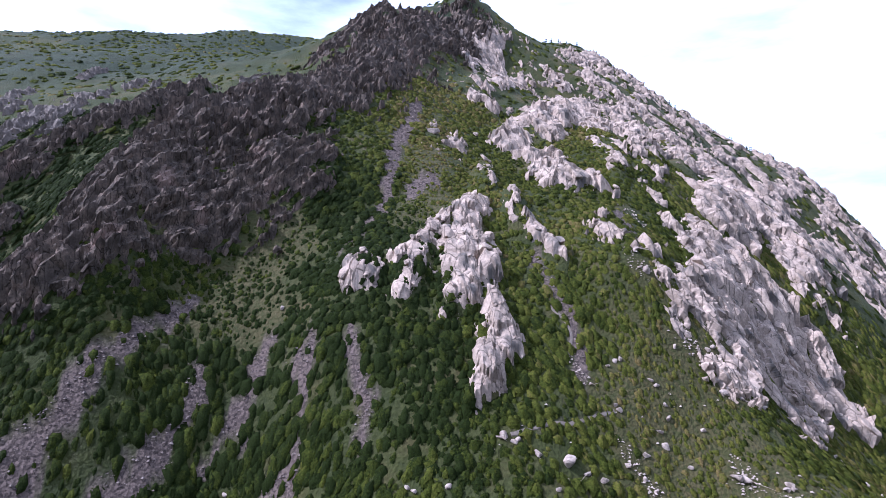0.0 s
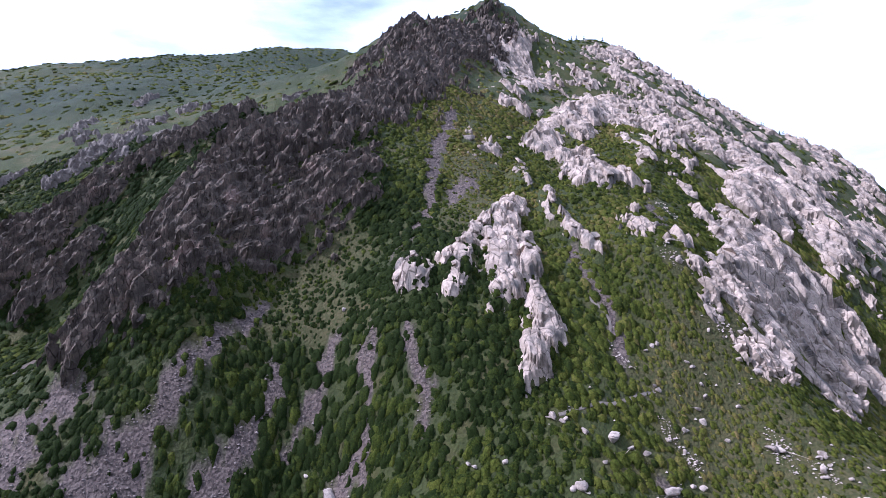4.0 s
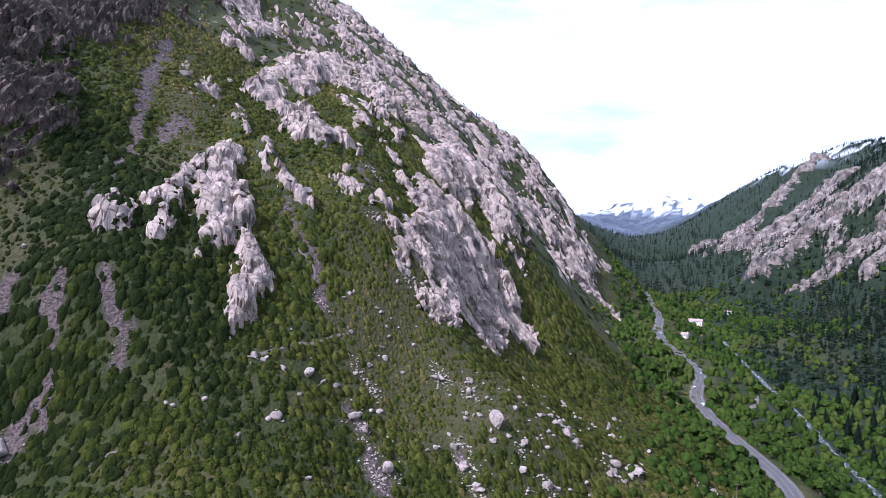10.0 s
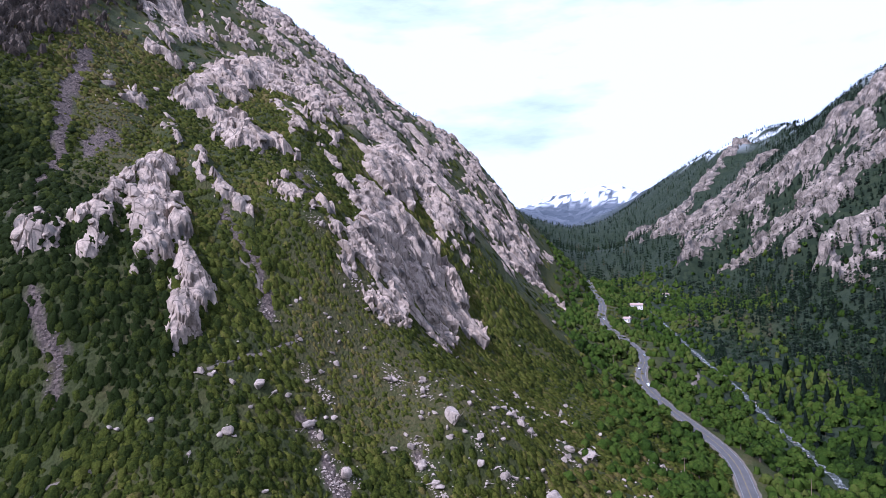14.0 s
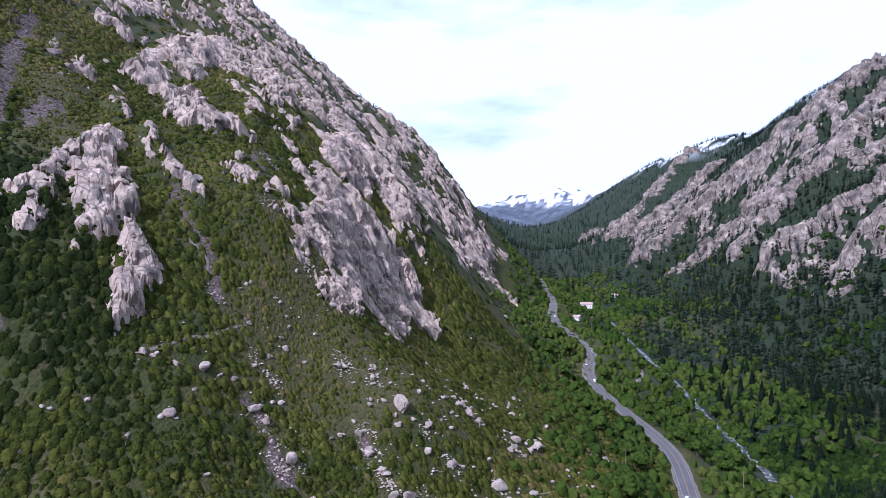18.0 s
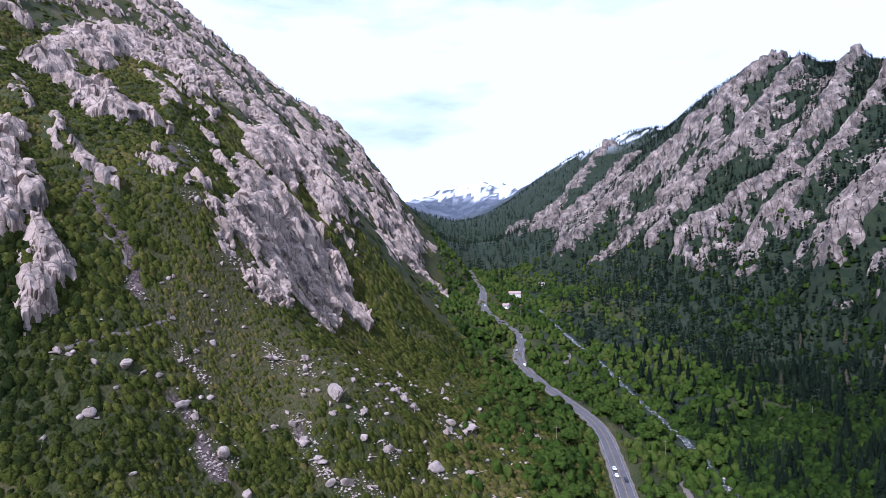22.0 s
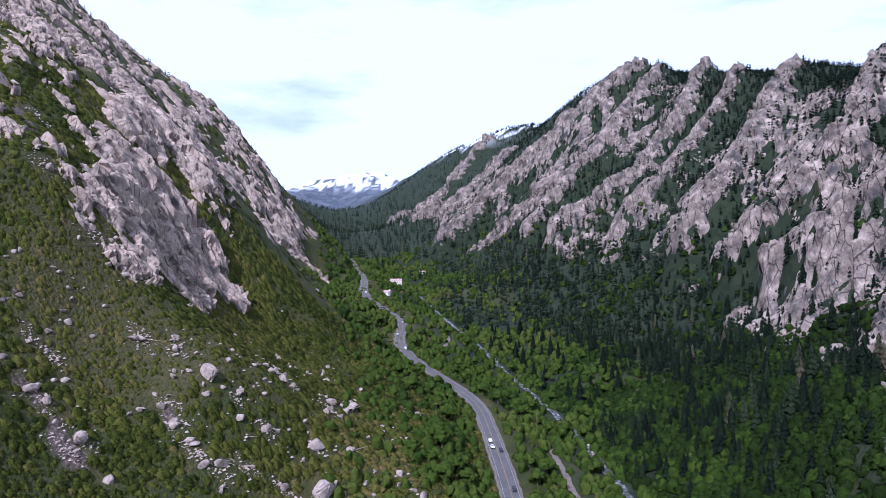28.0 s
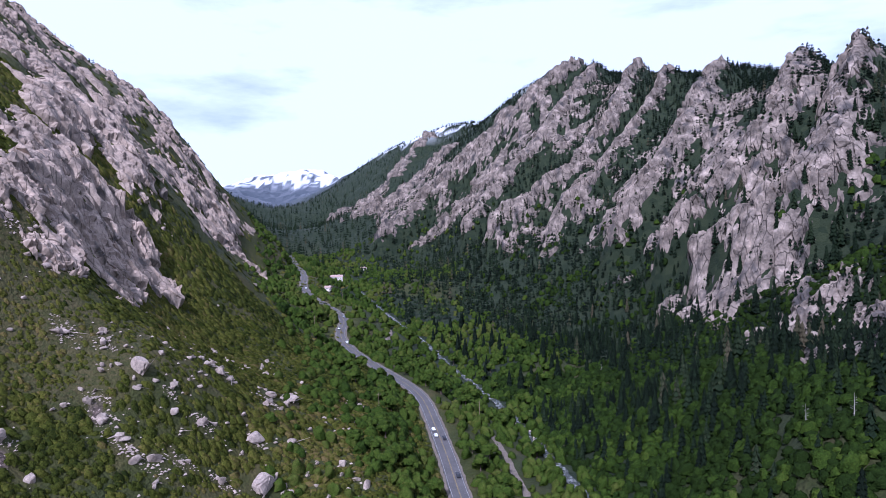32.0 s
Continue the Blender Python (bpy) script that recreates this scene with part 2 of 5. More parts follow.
MAT_CAR_RED = material("silver_car_paint", [(0.35, 0.36, 0.38), (0.42, 0.43, 0.45)], 2.0, rough=0.3, bump=0.0)
MAT_LENS = material("lamp_lens", [(0.6, 0.6, 0.58), (0.7, 0.7, 0.68)], 1.0, rough=0.15, bump=0.0)


# ---- numeric noise ----
def hash2(ix, iy, seed):
    h = (ix.astype(np.int64) * 374761393 + iy.astype(np.int64) * 668265263 + seed * 2147483647 + 1013904223) & 0xFFFFFFFF
    h = ((h ^ (h >> 13)) * 1274126177) & 0xFFFFFFFF
    h = ((h ^ (h >> 16)) * 2246822519) & 0xFFFFFFFF
    return ((h ^ (h >> 15)) & 0xFFFFFF) / 16777216.0


def vnoise(x, y, seed=0):
    """Smooth noise between 0 and 1."""
    ix, iy = np.floor(x), np.floor(y)
    fx, fy = x - ix, y - iy
    ux, uy = fx * fx * fx * (fx * (fx * 6 - 15) + 10), fy * fy * fy * (fy * (fy * 6 - 15) + 10)
    a, b = hash2(ix, iy, seed), hash2(ix + 1, iy, seed)
    c, d = hash2(ix, iy + 1, seed), hash2(ix + 1, iy + 1, seed)
    return (a + (b - a) * ux) * (1 - uy) + (c + (d - c) * ux) * uy


def fbm(x, y, octaves=4, seed=0, gain=0.5):
    total, amp, norm = 0.0, 1.0, 0.0
    for k in range(octaves):
        ca, sa = math.cos(0.7 * k), math.sin(0.7 * k)
        total = total + amp * vnoise((ca * x - sa * y) * 2**k + 17.3 * k, (sa * x + ca * y) * 2**k - 9.1 * k, seed + k)
        norm += amp
        amp *= gain
    return total / norm


def ridged(x, y, octaves=4, seed=0):
    total, amp, norm = 0.0, 1.0, 0.0
    for k in range(octaves):
        n = 1 - np.abs(2 * vnoise(x * 2**k + 5.7 * k, y * 2**k + 3.1 * k, seed + 31 * k) - 1)
        total, norm, amp = total + amp * n * n, norm + amp, amp * 0.5
    return total / norm


def facets(x, y, seed=0, tilt=1.0):
    """Blocks with flat, tilted tops: (height of the block, distance to the next block's edge)."""
    ix, iy = np.floor(x), np.floor(y)
    near = np.full(x.shape, 9.0)
    second = np.full(x.shape, 9.0)
    height = np.zeros(x.shape)
    for dx in (-1, 0, 1):
        for dy in (-1, 0, 1):
            cx, cy = ix + dx, iy + dy
            ax, ay = cx + 0.1 + 0.8 * hash2(cx, cy, seed), cy + 0.1 + 0.8 * hash2(cx, cy, seed + 1)
            ex, ey = x - ax, y - ay
            d = ex * ex + ey * ey
            top = hash2(cx, cy, seed + 2) + tilt * (ex * (hash2(cx, cy, seed + 3) - 0.5) + ey * (hash2(cx, cy, seed + 4) - 0.5))
            closer = d < near
            second = np.where(closer, near, np.minimum(second, d))
            height = np.where(closer, top, height)
            near = np.where(closer, d, near)
    return height, np.sqrt(second) - np.sqrt(near)


def step(lo, hi, v):
    s = np.clip((v - lo) / (hi - lo), 0, 1)
    return s * s * (3 - 2 * s)


# ---- the lie of the land: crests, feet and beds of the canyon, each a line of (x, y, height) ----
back_ridge = [(-876, -219, 391), (-927, -136, 423), (-957, -46, 457), (-967, 62, 493), (-976, 168, 531), (-959, 320,
    566), (-938, 403, 565)]
back_slope = [(-602, -83, 262), (-648, -4, 324), (-700, 116, 382), (-730, 215, 420)]
dark_crest = [(-469, 105, 276), (-472, 134, 283), (-508, 215, 347), (-531, 261, 397), (-539, 298, 429), (-560, 352,
    454), (-566, 415, 493), (-591, 497, 489), (-645, 602, 511)]
dark_face = [(-353, 81, 217), (-350, 119, 216), (-376, 167, 251), (-407, 218, 286), (-380, 245, 279), (-325, 68, 186)]
dark_foot = [(-371, -38, 134), (-353, 16, 139), (-310, 90, 162), (-316, 142, 191), (-310, 177, 208), (-346, 215, 244)]
low_left = [(-425, -49, 180), (-439, 6, 215), (-317, -24, 109), (-263, -11, 81), (-251, 43, 77), (-232, 97, 73),
    (-271, 52, 120), (-244, 124, 126), (-159, 162, 78)]
granite_rise = [(-348, 289, 257), (-354, 328, 283), (-522, 391, 398), (-259, 289, 208), (-234, 228, 171), (-208, 257,
    170)]
ridge_crest = [(-736, 834, 560), (-686, 861, 535), (-627, 881, 467), (-541, 913, 389), (-470, 937, 342), (-420, 909,
    309), (-392, 975, 254)]
buttress = [(-292, 455, 248), (-191, 294, 147), (-175, 311, 109), (-166, 378, 83), (-226, 469, 184), (-252, 350, 208)]
second_spur = [(-334, 780, 239), (-405, 1262, 155), (-438, 1268, 216), (-222, 783, 74), (-166, 536, 88), (-228, 600,
    118)]
fan = [(-173, 179, 94), (-118, 237, 74), (-79, 309, 41), (-137, 179, 61), (-70, 233, 28), (-156, 225, 90), (-105, 274,
    66), (-30, 233, 26)]
road_line = [(55, -250, -10), (36, 60, 3), (20, 180, 7), (6, 262, 11), (2, 292, 15), (-6, 340, 20), (-15, 388, 25),
    (-39, 438, 27), (-60, 476, 29), (-83, 513, 36), (-93, 537, 43), (-92, 585, 51), (-168, 721, 66), (-183, 810, 81),
    (-215, 900, 88), (-290, 1150, 102)]
river_line = [(120, -250, -16), (90, 60, 2), (68, 200, 8), (60, 258, 12), (56, 285, 12), (48, 367, 8), (34, 439, 9),
    (-4, 530, 21), (-14, 570, 26), (-70, 720, 40), (-130, 900, 58), (-230, 1150, 84)]
valley = [(-160, 921, 68), (-227, 1331, 113), (-418, 1853, 163), (-703, 2503, 227)]
right_foot = [(116, 181, 64), (149, 295, 67), (185, 470, 72), (173, 647, 94), (78, 902, 136), (-66, 1167, 114), (-132,
    1198, 124), (-307, 1672, 186)]
right_mid = [(226, 505, 107), (246, 463, 134), (184, 291, 67), (214, 878, 202), (343, 934, 325), (-40, 1576, 319),
    (260, 392, 121)]
right_sky = [(409, 568, 303), (427, 665, 309), (413, 720, 329), (406, 870, 379), (376, 970, 383), (363, 1123, 426),
    (312, 1467, 550), (191, 1739, 512), (38, 2200, 566), (-204, 2692, 545), (-433, 3070, 470)]
far = [(-665, 3944, 565), (-901, 4102, 590), (-1087, 4160, 566), (-1359, 4290, 552), (-1519, 4236, 520), (-919, 3169,
    300)]
crest_side = [(-571, 298, 433), (-600, 345, 463), (-600, 378, 482), (-575, 445, 504), (-495, 730, 400), (-478, 797, 374),
    (-399, 856, 315), (378, 1323, 491), (442, 1267, 482), (396, 1005, 399), (423, 827, 357), (430, 689, 305), (361, 526,
    272), (300, 1360, 508), (-102, 2214, 510), (99, 2034, 530), (166, 1511, 486)]
canyon_floor = [(-40, 40, 30), (30, 0, 0), (30, 120, 4), (60, -200, -12), (90, -600, -40), (-150, 60, 46), (-160, -60,
    55), (-150, -400, 40)]
north_west = [(-330, -200, 120), (-500, -250, 215), (-350, -700, 150), (-900, -900, 380), (-1400, -300, 420)]
north_back = [(-1300, 100, 430), (-1300, 600, 480), (-720, 330, 425), (-740, 560, 450), (-1000, 1000, 480), (-620,
    1080, 380), (-620, 1500, 240), (-1000, 2000, 500), (-1300, 3000, 480)]
south_back = [(330, 80, 170), (420, 350, 270), (260, 200, 130), (650, 650, 290), (620, 1000, 360), (640, 1500, 480),
    (400, 2300, 470), (250, -300, 120), (800, 0, 420), (500, -800, 260), (1500, 1500, 500), (100, 3200, 440)]
rim = [(-1500, 4800, 480), (0, 4800, 450), (2000, 4500, 450), (4500, 1500, 450), (4500, -1500, 420), (2500, -4500,
    100), (-500, -4800, -150), (-3500, -3500, 300), (-4800, 0, 450), (-4000, 3000, 480)]
LAND = [crest_side, back_ridge, back_slope, dark_crest, dark_face, dark_foot, low_left, granite_rise, ridge_crest, buttress,
    second_spur, fan, road_line, river_line, valley, right_foot, right_mid, right_sky, far, canyon_floor, north_west,
    north_back, south_back, rim]


def land_spline():
    known = np.array(sum((line for line in LAND), []), float)
    xy, z = known[:, :2] / 500.0, known[:, 2]
    n = len(xy)
    d = ((xy[:, None] - xy[None]) ** 2).sum(-1)
    a = np.zeros((n + 3, n + 3))
    a[:n, :n] = 0.5 * d * np.log(d + 1e-12) + 2e-4 * np.eye(n)
    a[:n, n], a[:n, n + 1 :] = 1, xy
    a[n:, :n] = a[:n, n:].T
    return xy, np.linalg.solve(a, np.r_[z, 0, 0, 0])


LAND_XY, LAND_W = land_spline()


def base_height(x, y):
    shape = np.shape(x)
    q = np.stack([np.ravel(x), np.ravel(y)], 1) / 500.0
    out = np.empty(len(q))
    n = len(LAND_XY)
    for k in range(0, len(q), 20000):
        some = q[k : k + 20000]
        d = ((some[:, None] - LAND_XY[None]) ** 2).sum(-1)
        out[k : k + 20000] = (0.5 * d * np.log(d + 1e-12)) @ LAND_W[:n] + LAND_W[n] + some @ LAND_W[n + 1 :]
    return out.reshape(shape)


def along(line, x, y):
    """Distance in plan from a line of points, and the height of its nearest point."""
    best, height = np.full(np.shape(x), 1e9), np.zeros(np.shape(x))
    for (ax, ay, az), (bx, by, bz) in zip(line[:-1], line[1:]):
        ux, uy = bx - ax, by - ay
        s = np.clip(((x - ax) * ux + (y - ay) * uy) / (ux * ux + uy * uy), 0, 1)
        d = np.hypot(x - ax - s * ux, y - ay - s * uy)
        height = np.where(d < best, az + s * (bz - az), height)
        best = np.minimum(best, d)
    return best, height


def smooth_line(line, rounds=3):
    pts = [Vector(p) for p in line]
    for _ in range(rounds):
        fine = [pts[0]]
        for a, b in zip(pts[:-1], pts[1:]):
            fine += [a * 0.75 + b * 0.25, a * 0.25 + b * 0.75]
        pts = fine + [pts[-1]]
    return [tuple(p) for p in pts]


ROAD = smooth_line(road_line)
RIVER = smooth_line(river_line)


def ground(x, y):
    """Height of the bare ground."""
    x, y = np.asarray(x, float), np.asarray(y, float)
    shape = x.shape
    x, y = np.atleast_1d(x), np.atleast_1d(y)
    z = base_height(x, y)
    far = np.hypot(x, y)
    rough = step(60, 500, far)
    z = z + (fbm(x / 90, y / 90, 4, 3) - 0.5) * (5 + 15 * rough) * step(6, 60, z + 8) + (fbm(x / 14, y / 14, 3, 11) - 0.5) * (1.6 + 2.5 * rough)
    z = z + step(2500, 3600, y) * (ridged(x / 520, y / 1100, 4, 21) - 0.45) * 120
    z = z + ribs(x, y)
    crags = (x < -440) & (x > -660) & (y > 80) & (y < 480)
    if crags.any():
        cx, cy = x[crags], y[crags]
        z[crags] += (ridged(cx / 26, cy / 26, 3, 131) - 0.5) * 13 * (1 - step(12, 55, along(dark_crest[:-2], cx, cy)[0]))
    near = (x > -340) & (x < 150) & (y > -300) & (y < 1200)
    if near.any():
        nx, ny, nz = x[near], y[near], z[near]
        d, h = along(ROAD, nx, ny)
        cut = 1 - step(7.0, 26.0, d)
        nz = nz * (1 - cut) + (h - 0.25) * cut
        d, h = along(RIVER, nx, ny)
        cut = 1 - step(4.0, 22.0, d)
        z = z.copy()
        z[near] = nz * (1 - cut) + (h - 1.2) * cut
    return z.reshape(shape)


def mesh_from(name, verts, quads, material, smooth=True, attrs=None):
    """A mesh object from arrays of corners and of faces with four (or three) corners each."""
    me = bpy.data.meshes.new(name)
    verts, quads = np.asarray(verts, np.float32), np.asarray(quads, np.int32)
    k = quads.shape[1]
    me.vertices.add(len(verts))
    me.vertices.foreach_set("co", verts.ravel())
    me.loops.add(quads.size)
    me.loops.foreach_set("vertex_index", quads.ravel())
    me.polygons.add(len(quads))
    me.polygons.foreach_set("loop_start", np.arange(0, quads.size, k, dtype=np.int32))
    me.polygons.foreach_set("loop_total", np.full(len(quads), k, np.int32))
    me.polygons.foreach_set("use_smooth", np.full(len(quads), smooth))
    for key, values in (attrs or {}).items():
        me.attributes.new(key, "FLOAT", "POINT").data.foreach_set("value", np.asarray(values, np.float32))
    me.update(calc_edges=True)
    me.materials.append(material)
    return new(name, me)


def grid_faces(rows, cols, loop=False):
    i, j = np.meshgrid(np.arange(rows - 1), np.arange(cols if loop else cols - 1), indexing="ij")
    k = (j + 1) % cols
    return np.stack([i * cols + j, i * cols + k, (i + 1) * cols + k, (i + 1) * cols + j], -1).reshape(-1, 4)


# ---- where rock, scree, paths and grass lie: spines of (x, y, half width) ----
DARK_CLIFFS = [
    ([(-304, 22, 15), (-311, 38, 23), (-321, 57, 26), (-336, 77, 24)], 'tall'),
    ([(-320, 85, 16), (-327, 112, 22), (-332, 144, 20)], 'broad'),
    ([(-364, 103, 23), (-386, 147, 36), (-406, 199, 39), (-452, 254, 36), (-495, 323, 34), (-543, 400, 28)], 'tall'),
    ([(-496, 221, 15), (-519, 261, 13), (-522, 288, 11)], 'crest'),
    ([(-381, -42, 18), (-398, -19, 19), (-410, 11, 16), (-417, 42, 11), (-418, 76, 10), (-480, 121, 9)], 'rib'),
    ([(-414, -52, 13), (-430, -33, 9)], 'rib'),
    ([(-362, -78, 14), (-374, -65, 16), (-385, -47, 14)], 'rib'),
    ([(-423, -96, 6), (-441, -84, 7)], 'rib'),
    ([(-368, -44, 13), (-386, -33, 18), (-390, -11, 16)], 'broad'),
    ([(-366, -5, 6), (-377, 7, 10), (-382, 19, 9)], 'rib'),
]
GREY_RIBS = [
    ([(-452, 1, 7), (-471, 17, 7), (-493, 30, 5)],),
    ([(-475, 35, 4), (-498, 50, 6)],),
    ([(-525, 8, 6), (-582, 21, 5)],),
    ([(-466, 104, 7), (-520, 133, 8)],),
    ([(-614, 57, 6), (-658, 71, 6)],),
    ([(-468, -29, 4), (-478, -17, 4)],),
    ([(-538, 82, 4), (-556, 96, 4)],),
    ([(-517, 164, 5), (-524, 182, 4)],),
]
GRANITE = [
    ([(-276, 215, 7), (-260, 193, 10), (-242, 185, 9)], 9),
    ([(-267, 187, 4), (-254, 169, 7), (-244, 158, 5)], 8),
    ([(-251, 203, 6), (-237, 196, 5), (-232, 175, 6)], 7),
    ([(-261, 147, 8), (-258, 149, 6)], 7),
    ([(-224, 189, 5), (-212, 183, 7), (-205, 171, 5), (-200, 161, 2)], 9),
    ([(-335, 287, 9), (-348, 324, 19), (-373, 375, 17)], 9),
    ([(-311, 292, 14), (-281, 284, 13), (-266, 299, 7)], 8),
    ([(-307, 246, 6), (-289, 236, 4)], 5),
    ([(-273, 238, 6), (-255, 229, 6), (-240, 230, 4), (-225, 229, 2)], 5),
    ([(-522, 417, 16), (-462, 351, 16)], 5),
    ([(-445, 371, 15), (-402, 299, 10), (-377, 305, 7)], 6),
    ([(-485, 450, 13), (-459, 464, 11)], 6),
    ([(-519, 564, 13), (-516, 599, 17)], 8),
    ([(-451, 514, 15), (-416, 519, 15)], 7),
    ([(-340, 373, 12), (-302, 350, 11), (-279, 329, 6)], 7),
    ([(-364, 445, 12), (-296, 377, 11)], 7),
    ([(-492, 612, 9), (-450, 599, 7)], 8),
    ([(-422, 551, 13), (-351, 491, 13), (-285, 407, 7)], 7),
    ([(-322, 502, 15), (-266, 438, 16), (-249, 389, 15)], 10),
    ([(-366, 660, 11), (-336, 649, 14), (-321, 664, 14)], 8),
    ([(-250, 442, 17), (-226, 438, 18), (-206, 418, 15)], 10),
    ([(-223, 342, 17), (-202, 317, 15), (-182, 280, 11)], 9),
    ([(-216, 366, 16), (-200, 371, 19), (-182, 370, 17), (-169, 372, 8)], 11),
    ([(-185, 316, 12), (-176, 323, 12)], 8),
    ([(-206, 346, 13), (-190, 340, 13), (-174, 345, 9)], 9),
    ([(-185, 259, 6), (-179, 263, 4)], 4),
    ([(-429, 781, 10), (-406, 804, 10)], 9),
    ([(-385, 833, 14), (-338, 788, 26), (-311, 774, 23)], 9),
    ([(-317, 832, 28), (-294, 828, 26), (-261, 695, 18)], 9),
    ([(-288, 834, 18), (-275, 860, 12)], 8),
    ([(-254, 727, 23), (-227, 711, 15), (-196, 691, 5)], 6),
    ([(-275, 652, 13), (-187, 480, 9)], 6),
]
SOUTH_RIBS = [
    ([(-50, 1985, 22), (-100, 1900, 30), (-187, 1679, 34), (-353, 1913, 20)], 8),
    ([(289, 1334, 20), (210, 1299, 26), (144, 1303, 28), (60, 1314, 28), (-37, 1308, 26), (-123, 1202, 12)], 8),
    ([(323, 1276, 16), (263, 1192, 22), (187, 1131, 24), (121, 1100, 24), (46, 1028, 14)], 9),
    ([(361, 1123, 14), (288, 1011, 20), (209, 949, 22), (129, 940, 20), (79, 912, 11)], 10),
    ([(366, 986, 12), (318, 937, 16), (268, 885, 19), (217, 848, 18), (168, 835, 12)], 10),
    ([(373, 817, 12), (329, 782, 16), (279, 726, 19), (244, 703, 17), (190, 670, 11)], 10),
    ([(385, 650, 13), (320, 567, 17), (288, 554, 18), (252, 564, 17), (212, 580, 10)], 9),
    ([(349, 513, 12), (317, 479, 15), (283, 452, 16), (257, 449, 15), (230, 485, 12), (214, 511, 7)], 9),
]
SOUTH_LEDGES = [
    ([(-18, 1588, 48), (-110, 1526, 43), (-207, 1558, 32)], 8),
    ([(99, 1221, 36), (30, 1217, 30), (-59, 1192, 10)], 7),
    ([(298, 640, 16), (262, 632, 20), (226, 640, 12)], 6),
    ([(284, 523, 18), (254, 501, 18), (230, 517, 10)], 8),
    ([(288, 453, 14), (268, 434, 13)], 8),
    ([(241, 423, 14), (219, 434, 14), (197, 472, 8)], 6),
    ([(244, 374, 14), (218, 376, 16), (192, 370, 9)], 6),
    ([(234, 332, 11), (195, 283, 12), (155, 222, 7)], 6),
    ([(192, 311, 10), (150, 245, 6)], 5),
    ([(174, 646, 6), (188, 625, 5)], 5),
]
SOUTH_WALL = SOUTH_RIBS + SOUTH_LEDGES
SCREE = [
    ([(-291, 88, 2), (-283, 76, 3), (-277, 62, 4), (-267, 45, 5), (-265, 40, 7), (-261, 32, 9), (-253, 24, 13)],),
    ([(-269, 86, 3), (-261, 84, 4), (-255, 75, 4), (-249, 65, 6), (-244, 55, 9)],),
    ([(-264, 111, 3), (-259, 104, 3), (-253, 96, 2), (-249, 85, 2)],),
    ([(-251, 122, 5), (-251, 116, 4), (-240, 116, 2), (-229, 110, 2), (-229, 101, 7)],),
    ([(-243, 135, 2), (-234, 133, 3), (-223, 132, 4), (-217, 129, 4)],),
    ([(-376, 242, 3), (-343, 211, 5), (-316, 189, 5), (-298, 179, 3), (-282, 157, 3), (-280, 146, 2)],),
    ([(-240, 222, 2), (-223, 218, 3), (-207, 215, 2), (-200, 211, 2), (-192, 205, 3)],),
    ([(-283, 15, 7), (-282, 3, 8), (-265, -6, 8)],),
    ([(-325, -25, 4), (-304, -32, 3)],),
    ([(-321, 0, 5), (-320, 4, 3)],),
    ([(-242, 285, 3), (-224, 274, 3), (-213, 265, 2)],),
    ([(-306, 209, 5), (-297, 192, 3)],),
    ([(-246, 98, 2), (-250, 97, 1)],),
    ([(-147, 186, 2), (-138, 180, 3), (-134, 179, 3)],),
    ([(-152, 189, 2), (-157, 187, 2)],),
    ([(-126, 216, 2), (-120, 212, 2)],),
]
TRAILS = [
    ([(-187, 167, 1), (-184, 181, 1), (-181, 190, 1), (-179, 209, 1)],),
    ([(-200, 109, 1), (-192, 118, 1), (-184, 130, 1)],),
    ([(-215, 211, 1), (-204, 213, 1), (-198, 204, 1)],),
]
MEADOW = [
    ([(-283, 108, 16), (-286, 87, 11), (-300, 127, 15)],),
    ([(-281, 184, 12), (-320, 219, 11)],),
    ([(-178, 262, 30), (-172, 225, 28), (-150, 222, 24), (-120, 262, 18)],),
    ([(-143, 417, 8), (-131, 432, 6)],),
]
DIRT = [
    ([(36, 269, 2), (31, 305, 2), (26, 350, 1), (21, 372, 1)],),
    ([(-59, 487, 2), (-51, 442, 1)],),
    ([(-52, 587, 2), (-49, 562, 2), (-54, 547, 2)],),
]
BOULDERS = [
    ([(-188, 165, 2), (-174, 180, 3), (-167, 158, 2), (-119, 238, 4), (-106, 354, 2), (-98, 333, 2), (-77, 302, 4), (-83, 292, 3), (-82, 278, 2),
     (-107, 241, 2), (-105, 250, 1), (-101, 251, 1), (-127, 216, 2), (-131, 219, 1), (-119, 212, 2), (-133, 206, 1), (-112, 210, 2), (-103, 232, 2),
     (-99, 228, 1), (-95, 237, 2), (-156, 188, 2), (-151, 189, 2), (-149, 234, 2), (-159, 223, 1), (-167, 258, 2), (-164, 267, 1), (-106, 273, 2),
     (-101, 275, 3), (-97, 275, 2), (-95, 277, 1), (-104, 312, 1), (-193, 134, 1), (-187, 143, 1), (-146, 154, 1), (-170, 144, 1), (-163, 237, 1),
     (-173, 229, 1), (-188, 206, 1), (-180, 210, 1)],),
    ([(-70, 232, 6), (-43, 254, 2), (-31, 237, 2), (-66, 261, 2), (-82, 285, 2), (-77, 304, 3), (-78, 251, 3), (-110, 378, 2), (-103, 233, 1), (-101,
     210, 2), (-105, 205, 2), (-111, 210, 2), (-120, 213, 2), (-82, 222, 2), (-94, 239, 1), (-93, 219, 1), (-127, 221, 1), (-147, 236, 2), (-135, 241,
     2), (-107, 239, 1), (-151, 488, 2), (-150, 406, 1), (-123, 180, 2), (-137, 186, 3)],),
    ([(-344, 234, 3), (-349, 271, 2), (-333, 237, 3), (-211, 260, 2), (-202, 256, 2), (-204, 254, 1), (-169, 171, 1), (-195, 133, 1), (-168, 156, 1),
     (-231, 97, 3), (-241, 91, 1), (-285, -23, 1), (-272, 118, 1)],),
]
